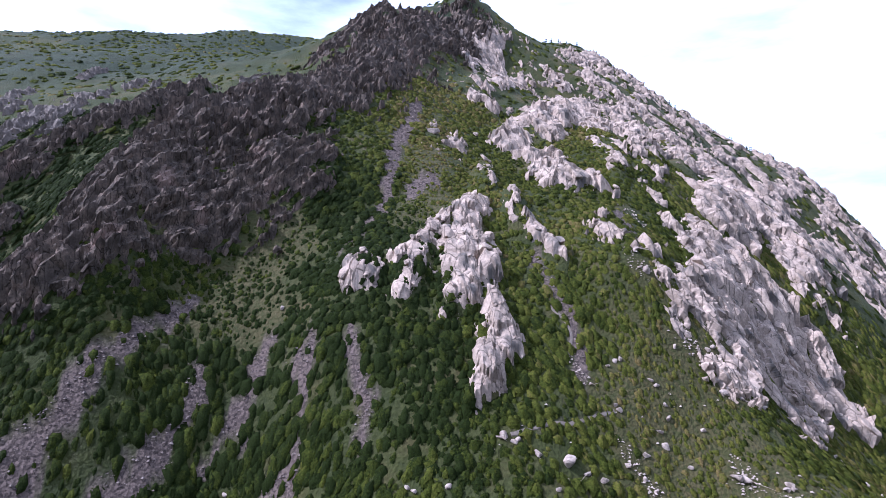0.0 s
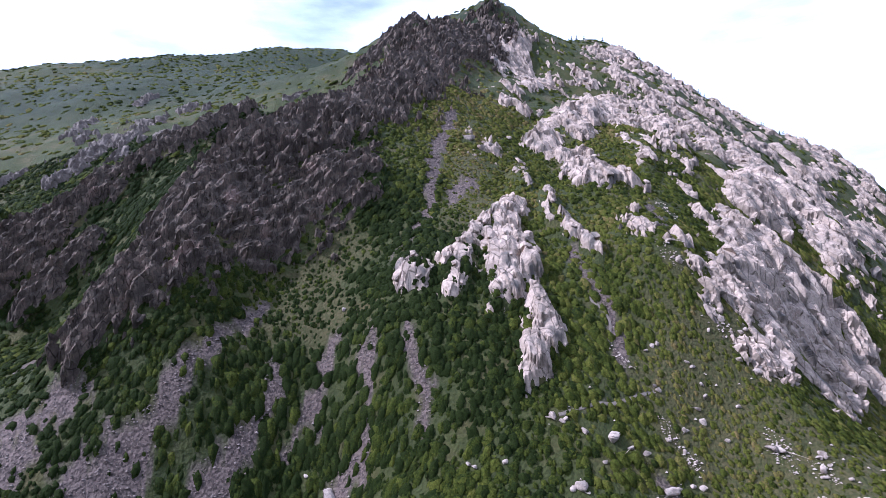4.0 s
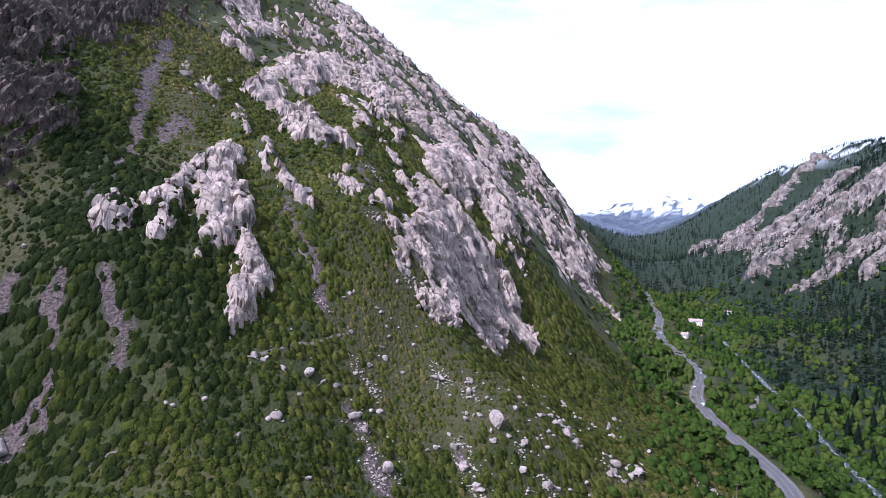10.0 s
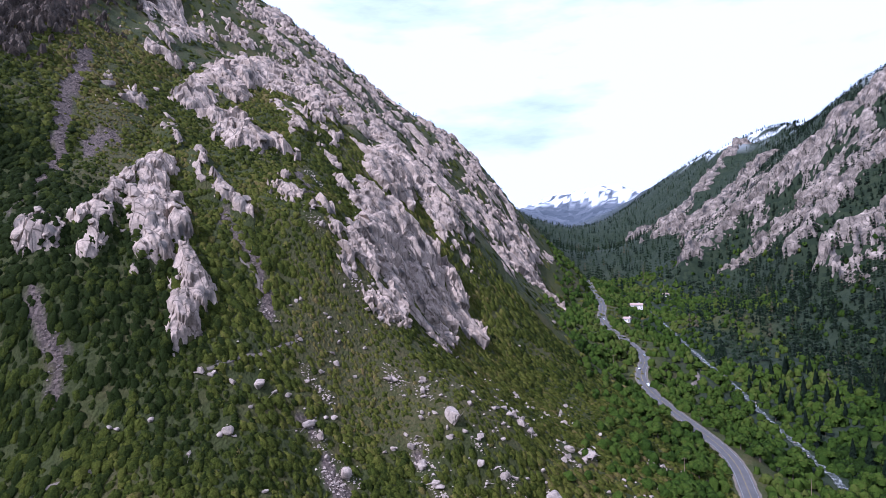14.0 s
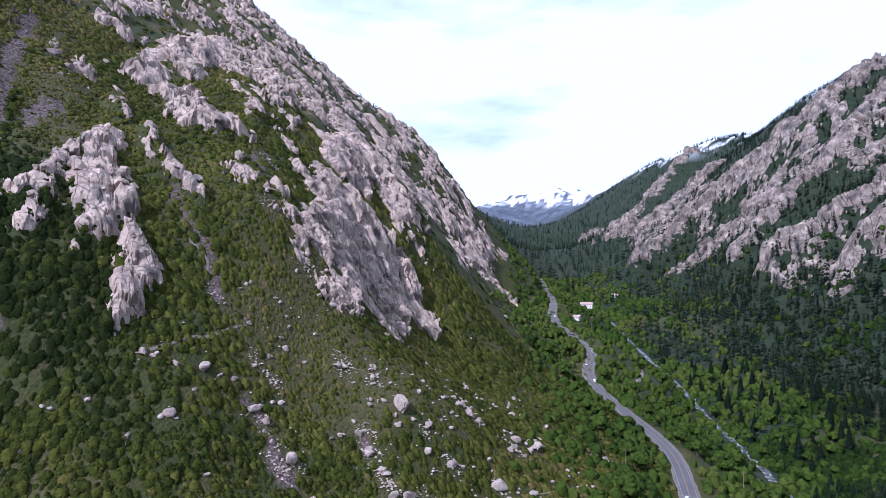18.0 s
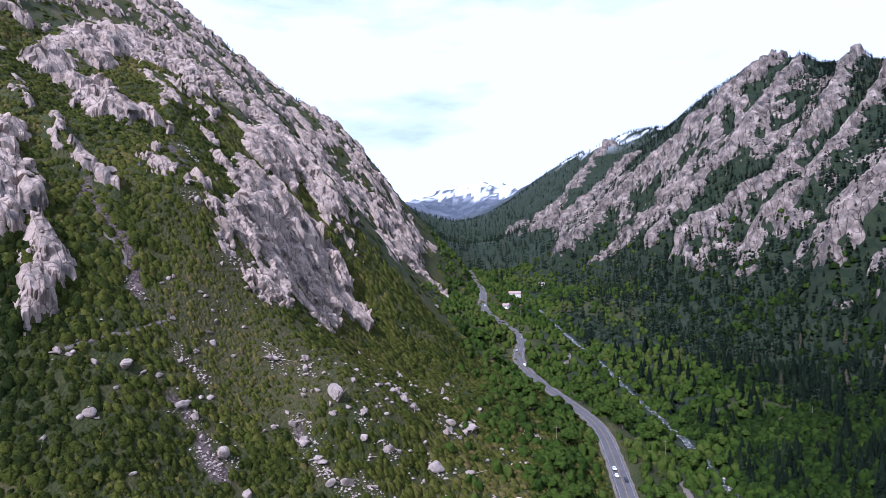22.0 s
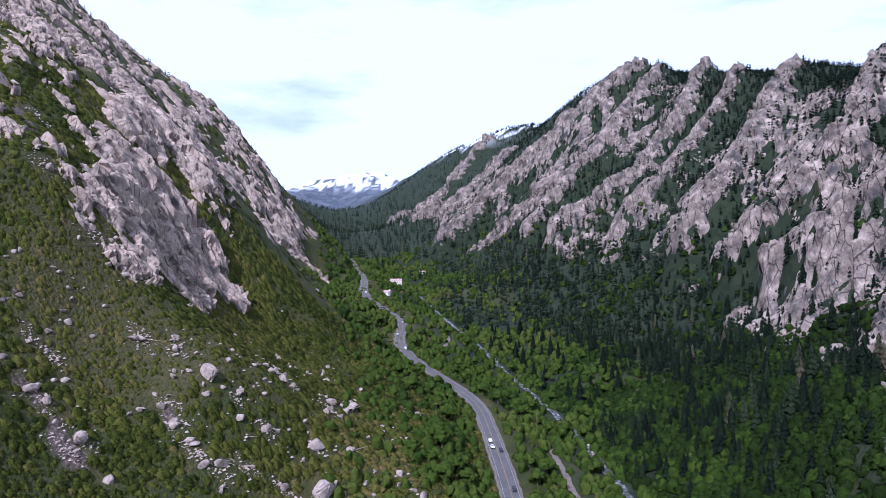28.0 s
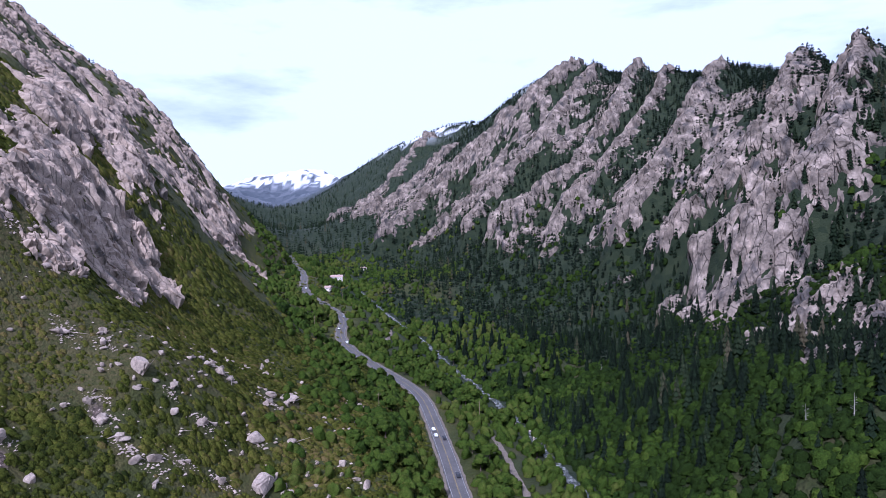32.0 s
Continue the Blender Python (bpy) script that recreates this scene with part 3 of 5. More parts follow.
OUTCROPS = [
    ([(-512, 397, 38), (-477, 475, 46), (-377, 439, 49)], 0.58),
    ([(-411, 499, 37), (-288, 399, 37), (-229, 337, 26)], 0.60),
    ([(-349, 629, 47), (-304, 676, 48), (-274, 731, 43)], 0.56),
    ([(-498, 36, 38), (-515, 115, 25)], 0.6),
    ([(-346, 233, 16), (-322, 243, 15)], 0.6),
    ([(-224, 268, 16), (-208, 276, 19)], 0.62),
    ([(-180, 272, 18), (-167, 297, 16)], 0.56),
]
SOUTH_OUTCROPS = [
    ([(237, 1170, 90), (91, 1262, 94), (-116, 1518, 71)], 0.5),
    ([(285, 775, 70), (315, 621, 65), (297, 466, 51)], 0.48),
    ([(213, 517, 26), (220, 386, 33), (205, 302, 27)], 0.5),
    ([(192, 776, 44), (101, 935, 44)], 0.56),
]
SNAGS = [(114, 443), (112, 189), (119, 177)]
POLES = [(-112, 528), (-123, 743), (21, 372), (-36, 332), (-150, 1122)]
HOUSES = [
    (-160, 914, 12, (17, 10, 5.5), 'pale house with a reddish roof among green trees'),
    (-145, 768, -20, (9, 7, 3.5), 'small pale cabin with a brown roof among trees'),
    (-142, 1086, 30, (9, 7, 4), 'small white cabin far up the wooded canyon floor'),
]


def inside(spine, x, y, reach=1.0):
    """1 on the spine, 0 at its half width, below 0 outside."""
    best = np.full(np.shape(x), -9.0)
    if len(spine) == 1:
        spine = [spine[0], (spine[0][0] + 0.5, *spine[0][1:])]
    for (ax, ay, aw), (bx, by, bw) in zip(spine[:-1], spine[1:]):
        ux, uy = bx - ax, by - ay
        s = np.clip(((x - ax) * ux + (y - ay) * uy) / (ux * ux + uy * uy + 1e-9), 0, 1)
        best = np.maximum(best, 1 - np.hypot(x - ax - s * ux, y - ay - s * uy) / (reach * (aw + s * (bw - aw))))
    return best


def cover(items, x, y, reach=1.0):
    best = np.full(np.shape(x), -9.0)
    for item in items:
        best = np.maximum(best, inside(item[0], x, y, reach))
    return best


def ribs(x, y):
    """Spurs and gullies: the land rises under each rock spine and falls away between."""
    out = np.zeros(np.shape(x))
    south = (x > -150) & (y > 180) & (south_of_river(x, y) > 60)
    if south.any():
        wide = cover(SOUTH_RIBS, x[south], y[south], 2.1)
        out[south] = (40 * step(-0.35, 1.0, wide) - 17) * step(60, 160, south_of_river(x, y)[south]) * step(250, 480, np.hypot(x, y)[south])
    north = (x < -200) & (x > -640) & (y > -120) & (y < 480)
    if north.any():
        out[north] = 9 * step(-0.35, 0.6, cover(DARK_CLIFFS, x[north], y[north], 1.25)) + 5 * step(-0.2, 0.7, cover(GRANITE, x[north], y[north], 1.3))
    return out


def scree_at(x, y):
    ragged = (fbm(x / 6, y / 6, 4, 71, 0.65) - 0.55) * 2.6
    return np.maximum(step(-0.1, 0.25, cover(SCREE, x, y, 1.2) + ragged), 0.4 * step(0, 0.8, cover(TRAILS, x, y, 1.0)))


def meadow_at(x, y):
    return step(-0.2, 0.5, cover(MEADOW, x, y, 1.2) + (fbm(x / 16, y / 16, 3, 77) - 0.5) * 1.2)


ROAD_Y, ROAD_X = np.array([p[1] for p in ROAD]), np.array([p[0] for p in ROAD])
RIVER_Y = np.array([p[1] for p in RIVER] + [1853, 2503])
RIVER_X = np.array([p[0] for p in RIVER] + [-418, -703])


def south_of_road(x, y):
    return x - np.interp(y, ROAD_Y, ROAD_X)


def south_of_river(x, y):
    return x - np.interp(y, RIVER_Y, RIVER_X)


# ---- the ground: one sheet out to the horizon, finer towards the flight ----
az = np.radians(np.r_[np.arange(-52, 116, 0.26), np.arange(116, 308, 3.0)])
rad = np.r_[0.5, 12 * np.exp(np.arange(0, 6.02, 0.016))]
gr, ga = np.meshgrid(rad, az, indexing="ij")
gx, gy = -15 - np.sin(ga) * gr, 15 + np.cos(ga) * gr
gz = ground(gx, gy)
g_scree, g_meadow = np.zeros(gx.shape), np.zeros(gx.shape)
close = (gr < 700) & (gr > 80) & (gx < 60) & (gy > -150)
g_scree[close], g_meadow[close] = scree_at(gx[close], gy[close]), meadow_at(gx[close], gy[close])
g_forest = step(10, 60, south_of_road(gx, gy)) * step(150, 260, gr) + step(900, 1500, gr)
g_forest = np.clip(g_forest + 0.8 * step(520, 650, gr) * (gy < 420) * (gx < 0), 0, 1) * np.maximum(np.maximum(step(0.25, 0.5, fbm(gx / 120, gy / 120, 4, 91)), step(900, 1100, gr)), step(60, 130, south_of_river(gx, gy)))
g_snow = step(2600, 3300, gy) * step(0.50, 0.56, fbm(gx / 60 + gz / 90, gy / 260, 6, 95, 0.62) + np.clip((gz - 545) / 500, -0.4, 0.06))
g_snow = np.maximum(g_snow, step(1300, 1700, gy) * step(470, 560, gz + 60 * fbm(gx / 60, gy / 60, 4, 97)) * step(0.5, 0.6, fbm(gx / 35, gy / 35, 4, 99)))
# the haze tone comes in with distance, from y = 2300 on
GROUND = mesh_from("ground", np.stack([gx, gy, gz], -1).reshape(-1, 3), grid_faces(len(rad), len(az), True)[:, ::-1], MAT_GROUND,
                   attrs={"scree": g_scree.ravel(), "meadow": g_meadow.ravel(), "forest": g_forest.ravel(), "snow": g_snow.ravel(), "hazy_far_rock": step(2300, 3300, gy).ravel()})
tagged(GROUND, "steep brushy mountain slopes and canyon floor of soil, scree and grass", "ground", kind="structure")


def block_mesh(name, seed, mat, size=(1.0, 0.75, 0.6), points=18):
    """An angular block of rock about 1 m in radius."""
    rng = np.random.default_rng(seed)
    bm = bmesh.new()
    p = rng.uniform(-1, 1, (points, 3))
    p /= np.maximum(np.abs(p).max(1), 0.72 * np.linalg.norm(p, axis=1))[:, None]
    for q in p * rng.uniform(0.85, 1.05, (points, 1)) * size:
        bm.verts.new(q)
    bmesh.ops.convex_hull(bm, input=bm.verts)
    bmesh.ops.bevel(bm, geom=list(bm.edges), offset=0.035, segments=1, affect="EDGES")
    me = bpy.data.meshes.new(name)
    bm.to_mesh(me)
    bm.free()
    me.materials.append(mat)
    return me


BLOCKS = {}


# ---- cliffs and outcrops: each rock mass stands out of the slope along its spine ----
SLOPE_X, SLOPE_Y = np.arange(-1300, 700, 8.0), np.arange(-260, 2300, 8.0)
SLOPE_DX, SLOPE_DY = np.gradient(base_height(*np.meshgrid(SLOPE_X, SLOPE_Y, indexing="ij")), 8.0)


def slope_of(x, y):
    """Rise of the smooth land along x and along y."""
    i = np.clip(np.rint((np.asarray(x) + 1300) / 8).astype(int), 0, len(SLOPE_X) - 1)
    j = np.clip(np.rint((np.asarray(y) + 260) / 8).astype(int), 0, len(SLOPE_Y) - 1)
    return SLOPE_DX[i, j], SLOPE_DY[i, j]


def saw(v):
    """A row of slanting ledges, each with a steep side."""
    f = v - np.floor(v)
    return np.minimum(f / 0.22, (1 - f) / 0.78)


def rock_mass(name, spine, mat, label, lift=0.6, block=6.0, grain=None, seed=1, threshold=None, stretch=2.0, ragged=0.9, gaps=0.5, gap_size=1.5, top=1.0, layers=0.0, blocks=0, flutes=1.0, crag=1.0):
    pts = np.array(spine, float)
    far = float(np.hypot(pts[:, 0], pts[:, 1]).mean())
    res = max(0.65, far / 430)
    w = pts[:, 2].max()
    centre = pts[:, :2].mean(0)
    gx, gy = slope_of(centre[:1], centre[1:])
    down = -np.array([gx[0], gy[0]]) / (math.hypot(gx[0], gy[0]) + 1e-6)
    if grain is not None:
        down = np.array(grain) / math.hypot(*grain)
    else:
        slant = math.radians(((seed * 37) % 41) - 20)
        down = np.array([down[0] * math.cos(slant) - down[1] * math.sin(slant), down[0] * math.sin(slant) + down[1] * math.cos(slant)])
    side = np.array([-down[1], down[0]])
    tip = math.degrees(math.atan(-(gx[0] * down[0] + gy[0] * down[1])))
    run_a, run_b = (pts[:, :2] - centre) @ down, (pts[:, :2] - centre) @ side
    ia, ib = np.meshgrid(np.arange(run_a.min() - 1.4 * w, run_a.max() + 1.4 * w, res * 1.15), np.arange(run_b.min() - 1.4 * w, run_b.max() + 1.4 * w, res * 0.9), indexing="ij")
    x, y = centre[0] + ia * down[0] + ib * side[0], centre[1] + ia * down[1] + ib * side[1]
    m = inside(spine, x, y)
    u, v = x * side[0] + y * side[1], (x * down[0] + y * down[1]) * 1.25
    wob = (fbm(x / (2.5 * block), y / (2.5 * block), 3, seed + 5) - 0.5) * block * 0.5
    u, v = u + wob, v - wob
    f1, e1 = facets(u / block, v / (block * stretch), seed, 2.0)
    f2, e2 = facets(u / (block * 0.42) + 3.3, v / (block * 0.42 * stretch * 0.8), seed + 20, 2.2)
    f3, e3 = facets(u / (block * 0.17) + 7.7, v / (block * 0.17 * 1.4), seed + 40, 1.4)
    if threshold is None:
        m = m + (fbm(x / (0.8 * w), y / (0.8 * w), 4, seed + 9) - 0.5) * ragged - gaps * step(0.50, 0.60, fbm(x / (gap_size * block), y / (gap_size * block), 5, seed + 13, 0.6)) + 0.35 * (f1 - 0.5) + 0.3 * (f2 - 0.5)
        mass = lift * pts[:, 2].mean()
    else:
        patch = (fbm(x / (3.4 * block), y / (3.4 * block), 4, seed + 9, 0.6) - threshold) * 5 + 0.5 * (f1 - 0.5)
        m = np.minimum(np.minimum(patch, 0.8), m * 3 + (f2 - 0.5))
        mass = block * lift
    on = step(-0.05, 0.35, m)
    h = mass * np.sqrt(np.clip(m, 0, 1)) * (0.55 + 0.9 * fbm(x / (3 * block), y / (3 * block), 2, seed + 3))
    low = h.copy()
    flute = ridged(u / (block * 2.2), v / (block * 9.0), 2, seed + 61) - 0.5
    h = h + on * (crag * block * (0.26 * (f1 - 0.45) + 0.11 * (f2 - 0.5) + 0.03 * (f3 - 0.5)) + block * 0.36 * flute * flutes)
    h = h - on * crag * block * (0.09 * (1 - step(0, 0.05, e1)) + 0.04 * (1 - step(0, 0.08, e2)))
    if layers:
        run = u / (block * 1.1) + 0.9 * fbm(u / (block * 2), v / (block * 6), 3, seed + 71)
        h = h + on * layers * block * (saw(run) - 0.5) * (0.4 + 1.2 * vnoise(u / block, v / (block * 5), seed + 81))
        fine = run * 2.7 + 0.8 * vnoise(u / block, v / (block * 2), seed + 91)
        h = h + on * layers * block * 0.38 * (saw(fine) - 0.5)
    h = np.where(m < 0.0, np.minimum(h, 0) - 0.25 * block * step(0, 0.4, -m) - 0.3, h)
    z = ground(x, y)
    nx, ny = slope_of(x[::4, ::4], y[::4, ::4])
    nx, ny = (np.repeat(np.repeat(a, 4, 0), 4, 1)[: x.shape[0], : x.shape[1]] for a in (nx, ny))
    size = np.sqrt(nx * nx + ny * ny + 1)
    low = np.where(m < 0.0, 0.0, low)
    out, up = low + 0.75 * (h - low), h + 0.25 * (h - low)
    co = np.stack([x - nx / size * out, y - ny / size * out, z + up / size * top], -1).reshape(-1, 3)
    faces = grid_faces(*x.shape)
    keep = (m.ravel()[faces] > -0.35).any(1)
    faces = faces[keep]
    if not len(faces):
        return None
    used, faces = np.unique(faces, return_inverse=True)
    ob = mesh_from(name, co[used], faces.reshape(-1, 4), mat, smooth=False)
    if blocks:
        if mat.name not in BLOCKS:
            BLOCKS[mat.name] = [block_mesh("block", 60 + k, mat, (1.0, 0.55 + 0.08 * k, 0.5 + 0.1 * (k % 3))) for k in range(6)]
        rng = np.random.default_rng(seed)
        good = np.flatnonzero(m.ravel() > 0.12)
        lean = math.degrees(math.atan2(down[1], down[0]))
        for k, at in enumerate(rng.choice(good, min(blocks, len(good)), replace=False)):
            piece = new("block", BLOCKS[mat.name][k % 6])
            r = block * rng.uniform(0.12, 0.3) * (0.75 + 0.5 * rng.uniform() ** 2)
            piece.matrix_world = Matrix.Translation(co[at]) @ pose(0, 0, 0, rng.uniform(-14, 14), tip + rng.uniform(-12, 12), lean + rng.uniform(-25, 25)) @ Matrix.Diagonal((r * stretch * 0.6, r, r * 0.8, 1))
            piece.parent = ob
    return tagged(ob, label, "rock face")


for k, (spine, form) in enumerate(DARK_CLIFFS):
    a, b = spine[0], spine[-1]
    rock_mass("dark_cliff", spine, MAT_DARK, "dark brown quartzite cliff with slanting layers above scree", lift=0.22 if form != "rib" else 0.4,
              block=5.0 if form in ("tall", "broad") else 3.6, grain=(b[0] - a[0], b[1] - a[1]), seed=100 + 7 * k, stretch=3.4, ragged=0.8, gaps=0.35, crag=0.9, layers=0.7, blocks=26, flutes=0.5)
for k, (spine,) in enumerate(GREY_RIBS):
    a, b = spine[0], spine[-1]
    rock_mass("rock_rib", spine, MAT_GREY, "jagged grey rock rib standing out of a brushy slope", lift=0.7, block=3.0, grain=(b[0] - a[0], b[1] - a[1]), seed=300 + 7 * k, stretch=2.6, layers=0.5, blocks=8, flutes=0.5)
for k, (spine, rise) in enumerate(GRANITE):
    far = math.hypot(spine[0][0], spine[0][1])
    near = k < 7 or 17 < k < 26
    rock_mass("granite_cliff", [(px, py, (1.3 if k < 7 else 1.1 if near else 0.9) * w) for px, py, w in spine], MAT_GRANITE, "pale pinkish granite cliff, cracked into blocks, among green brush", gap_size=1.5 if near else 0.8, lift=rise / (32.0 if near else 50.0), block=7.0 + far / 95, seed=500 + 7 * k, stretch=2.0, gaps=0.35 if k < 7 else 0.6 if near else 1.15, ragged=0.6 if near else 0.9, blocks=9, flutes=0.6)
for k, (spine, rise) in enumerate(SOUTH_WALL):
    far = math.hypot(spine[0][0], spine[0][1])
    rock_mass("granite_buttress", spine, MAT_WALL, "tall grey granite buttress of the shaded canyon wall", lift=rise / 22.0, block=3.5 + far / 170, seed=800 + 7 * k, stretch=3.6, gaps=0.8 if k < 6 else 1.3, crag=1.6, ragged=1.1, blocks=14, flutes=1.2)
UPPER_OUTCROPS = [([(-330, 560, 55), (-410, 700, 75), (-440, 860, 75)], 0.585), ([(-520, 600, 60), (-560, 760, 75)], 0.60), ([(-330, 440, 34), (-390, 520, 50), (-470, 560, 55)], 0.59)]
for k, (spine, cut) in enumerate(OUTCROPS + UPPER_OUTCROPS):
    ob = rock_mass("granite_outcrops", spine, MAT_GRANITE if k != 3 else MAT_GREY, "many small pale granite outcrops poking out of the brush", lift=0.8, block=2.6 + 0.0045 * math.hypot(*spine[0][:2]), seed=1100 + 7 * k, threshold=cut)
    ob["kind"] = "stuff"
for k, (spine, cut) in enumerate(SOUTH_OUTCROPS):
    ob = rock_mass("wall_outcrops", spine, MAT_WALL, "broken granite ledges between conifers on the canyon wall", lift=0.6, block=7.0, seed=1300 + 7 * k, threshold=cut, stretch=2.6)
    ob["kind"] = "stuff"


def rock_here(x, y):
    """How far a place lies within bare rock, 0 at the edge."""
    best = np.full(np.shape(x), -9.0)
    for items in (DARK_CLIFFS, GREY_RIBS, GRANITE, SOUTH_WALL):
        best = np.maximum(best, cover(items, x, y))
    return best


# ---- where boulders lie: (x, y, radius) ----
rng = np.random.default_rng(77)
BOULDER_SPOTS = [(px, py, 1.12 * w) for (spine,) in BOULDERS for px, py, w in spine]
for px, py, w in list(BOULDER_SPOTS):
    if w > 1.3 and px > -260:
        for _ in range(4):
            a, d = rng.uniform(0, 6.28), w * rng.uniform(1.1, 3.2)
            BOULDER_SPOTS.append((px + d * math.cos(a), py + d * math.sin(a), w * rng.uniform(0.15, 0.42)))
while len(BOULDER_SPOTS) < 640:
    px, py = rng.uniform(-190, -25), rng.uniform(165, 345)
    if south_of_road(px, py) < -14 and rng.uniform() < step(0.42, 0.6, fbm(np.array([px / 22]), np.array([py / 22]), 3, 81))[0]:
        BOULDER_SPOTS.append((px, py, rng.uniform(0.4, 1.15) ** 2 + 0.25))


RUBBLE = [(-168, 203, 4), (-159, 204, 4), (-152, 188, 5), (-139, 179, 5), (-135, 180, 4), (-125, 219, 4), (-120, 213, 5), (-112, 208, 5),
    (-145, 235, 5), (-95, 237, 3), (-82, 285, 5), (-193, 205, 4), (-107, 237, 3), (-100, 278, 5), (-240, 294, 7), (-207, 255, 6), (-182, 256, 6),
    (-148, 238, 5), (-135, 241, 4), (-102, 208, 6), (-94, 217, 6), (-137, 186, 6), (-78, 251, 4), (-82, 222, 4), (-94, 239, 3)]
for px, py, w in RUBBLE:
    for _ in range(14 * w):
        a, d = rng.uniform(0, 6.28), w * rng.uniform(0, 1) ** 0.7
        BOULDER_SPOTS.append((px + 1.3 * d * math.cos(a), py + 0.7 * d * math.sin(a), 0.22 + 0.75 * rng.uniform() ** 3))


# ---- plants ----
def card_tufts(count, rng, rise=0.85, size=0.5, flat=0.35):
    """Corners of small leaf sprays over a dome of radius 1."""
    a, c = rng.uniform(0, 2 * np.pi, count), rng.uniform(-0.15, 1, count)
    s = np.sqrt(1 - np.clip(c, 0, 1) ** 2)
    out = np.stack([s * np.cos(a), s * np.sin(a), c], 1)
    centre = out * rng.uniform(0.62, 1.05, (count, 1)) * [1, 1, rise] * (1 + 0.25 * np.sin(3 * a + rng.uniform(0, 6)))[:, None]
    n = out + rng.normal(0, 0.55, (count, 3)) + [0, 0, flat]
    n /= np.linalg.norm(n, axis=1)[:, None]
    t = np.cross(n, rng.normal(0, 1, (count, 3)))
    t /= np.linalg.norm(t, axis=1)[:, None]
    b = np.cross(n, t)
    k = size * rng.uniform(0.6, 1.25, (count, 1))
    return np.stack([centre + t * k, centre + b * k * 0.8, centre - t * k * 0.9, centre - b * k * 0.7], 1)


def leafy_dome(rng, sides=8, rings=2, sprays=8, rise=0.7, spray=0.26):
    """Corners of a lumpy closed canopy of radius 1, with loose sprays standing out of it."""
    level = np.linspace(0.0, 1.0, rings + 2)
    grid = np.zeros((rings + 2, sides, 3))
    bulge = 0.95 + 0.24 * np.sin(np.arange(sides) * 2 * np.pi / sides * rng.integers(2, 4) + rng.uniform(0, 6))
    for i, s in enumerate(level):
        a = np.arange(sides) * 2 * np.pi / sides + rng.uniform(-0.25, 0.25, sides) + 0.4 * i
        r = (np.cos(s * 1.45) ** 0.7 + 0.05) * rng.uniform(0.75, 1.2, sides) * bulge
        r = r * (0.1 if i == rings + 1 else 1.0)
        grid[i] = np.stack([r * np.cos(a), r * np.sin(a), rise * (np.sin(s * 1.5) * rng.uniform(0.75, 1.2, sides)) - 0.12 * (i == 0)], 1)
    return joined(grid.reshape(-1, 3), grid_faces(rings + 2, sides, True), card_tufts(sprays, rng, rise=rise, size=spray))


def joined(verts, faces, cards):
    """A shape as corners and faces, with loose four-cornered sprays added to it."""
    extra = np.arange(len(cards) * 4).reshape(-1, 4) + len(verts)
    return np.concatenate([verts, cards.reshape(-1, 3)]), np.concatenate([faces, extra]).astype(int)


def conifer_cards(rng, tiers=6, arms=7):
    """Corners of drooping boughs round a tree of height 1."""
    quads = []
    for i in range(tiers):
        z0 = 0.10 + 0.84 * i / tiers
        r = 0.17 * (1 - z0) ** 0.8 + 0.02
        for j in range(arms - i // 2):
            a = 2 * np.pi * (j + rng.uniform(-0.25, 0.25)) / (arms - i // 2) + i
            d = np.array([math.cos(a), math.sin(a), 0])
            side = np.array([-d[1], d[0], 0]) * r * rng.uniform(0.45, 0.65)
            rr = r * rng.uniform(0.75, 1.2)
            quads.append([[0, 0, z0 + 0.19], d * rr * 0.75 + side + [0, 0, z0 + 0.03], d * rr + [0, 0, z0 - 0.035], d * rr * 0.75 - side + [0, 0, z0 + 0.03]])
    cards = np.array([[np.asarray(p, float) for p in q] for q in quads])
    return joined(np.zeros((0, 3)), np.zeros((0, 4)), cards)


def plant_field(name, shapes, x, y, scale, tall, tint, mat, label, category, sink=0.1, seed=5, smooth=True, lean=0.0):
    """One mesh of many plants of the given shapes, standing on the ground."""
    rng = np.random.default_rng(seed)
    z = ground(x, y) - sink * scale
    which = rng.integers(0, len(shapes), len(x))
    turn = rng.uniform(0, 2 * np.pi, len(x))
    co, faces, tints, first = [], [], [], 0
    for k, (corners, quads) in enumerate(shapes):
        pick = which == k
        count = int(pick.sum())
        if not count:
            continue
        ca, sa = np.cos(turn[pick])[:, None], np.sin(turn[pick])[:, None]
        px, py = corners[None, :, 0] * ca - corners[None, :, 1] * sa, corners[None, :, 0] * sa + corners[None, :, 1] * ca
        p = np.stack([px * scale[pick][:, None], py * scale[pick][:, None], corners[None, :, 2] * tall[pick][:, None]], -1)
        if lean:
            fall = slope_of(x[pick], y[pick])
            p[..., 2] += lean * (fall[0][:, None] * p[..., 0] + fall[1][:, None] * p[..., 1])
        co.append((p + np.stack([x[pick], y[pick], z[pick]], 1)[:, None, :]).reshape(-1, 3))
        faces.append((quads[None] + (np.arange(count) * len(corners))[:, None, None]).reshape(-1, 4) + first)
        first += count * len(corners)
        tints.append((tint[pick][:, None] + rng.normal(0, 0.04, (count, len(corners)))).ravel())
    ob = mesh_from(name, np.concatenate(co), np.concatenate(faces), mat, smooth=smooth, attrs={"tint": np.concatenate(tints)})
    return tagged(ob, label, category, kind="stuff")


def sown(count, near, far, lo, hi, seed, even=1.0):
    """Places strewn over a sector of the land, from near to far and between two bearings."""
    rng = np.random.default_rng(seed)
    a = np.radians(rng.uniform(lo, hi, count))
    r = (near ** (1 + even) + rng.uniform(0, 1, count) * (far ** (1 + even) - near ** (1 + even))) ** (1 / (1 + even))
    return -15 - np.sin(a) * r, 15 + np.cos(a) * r, rng


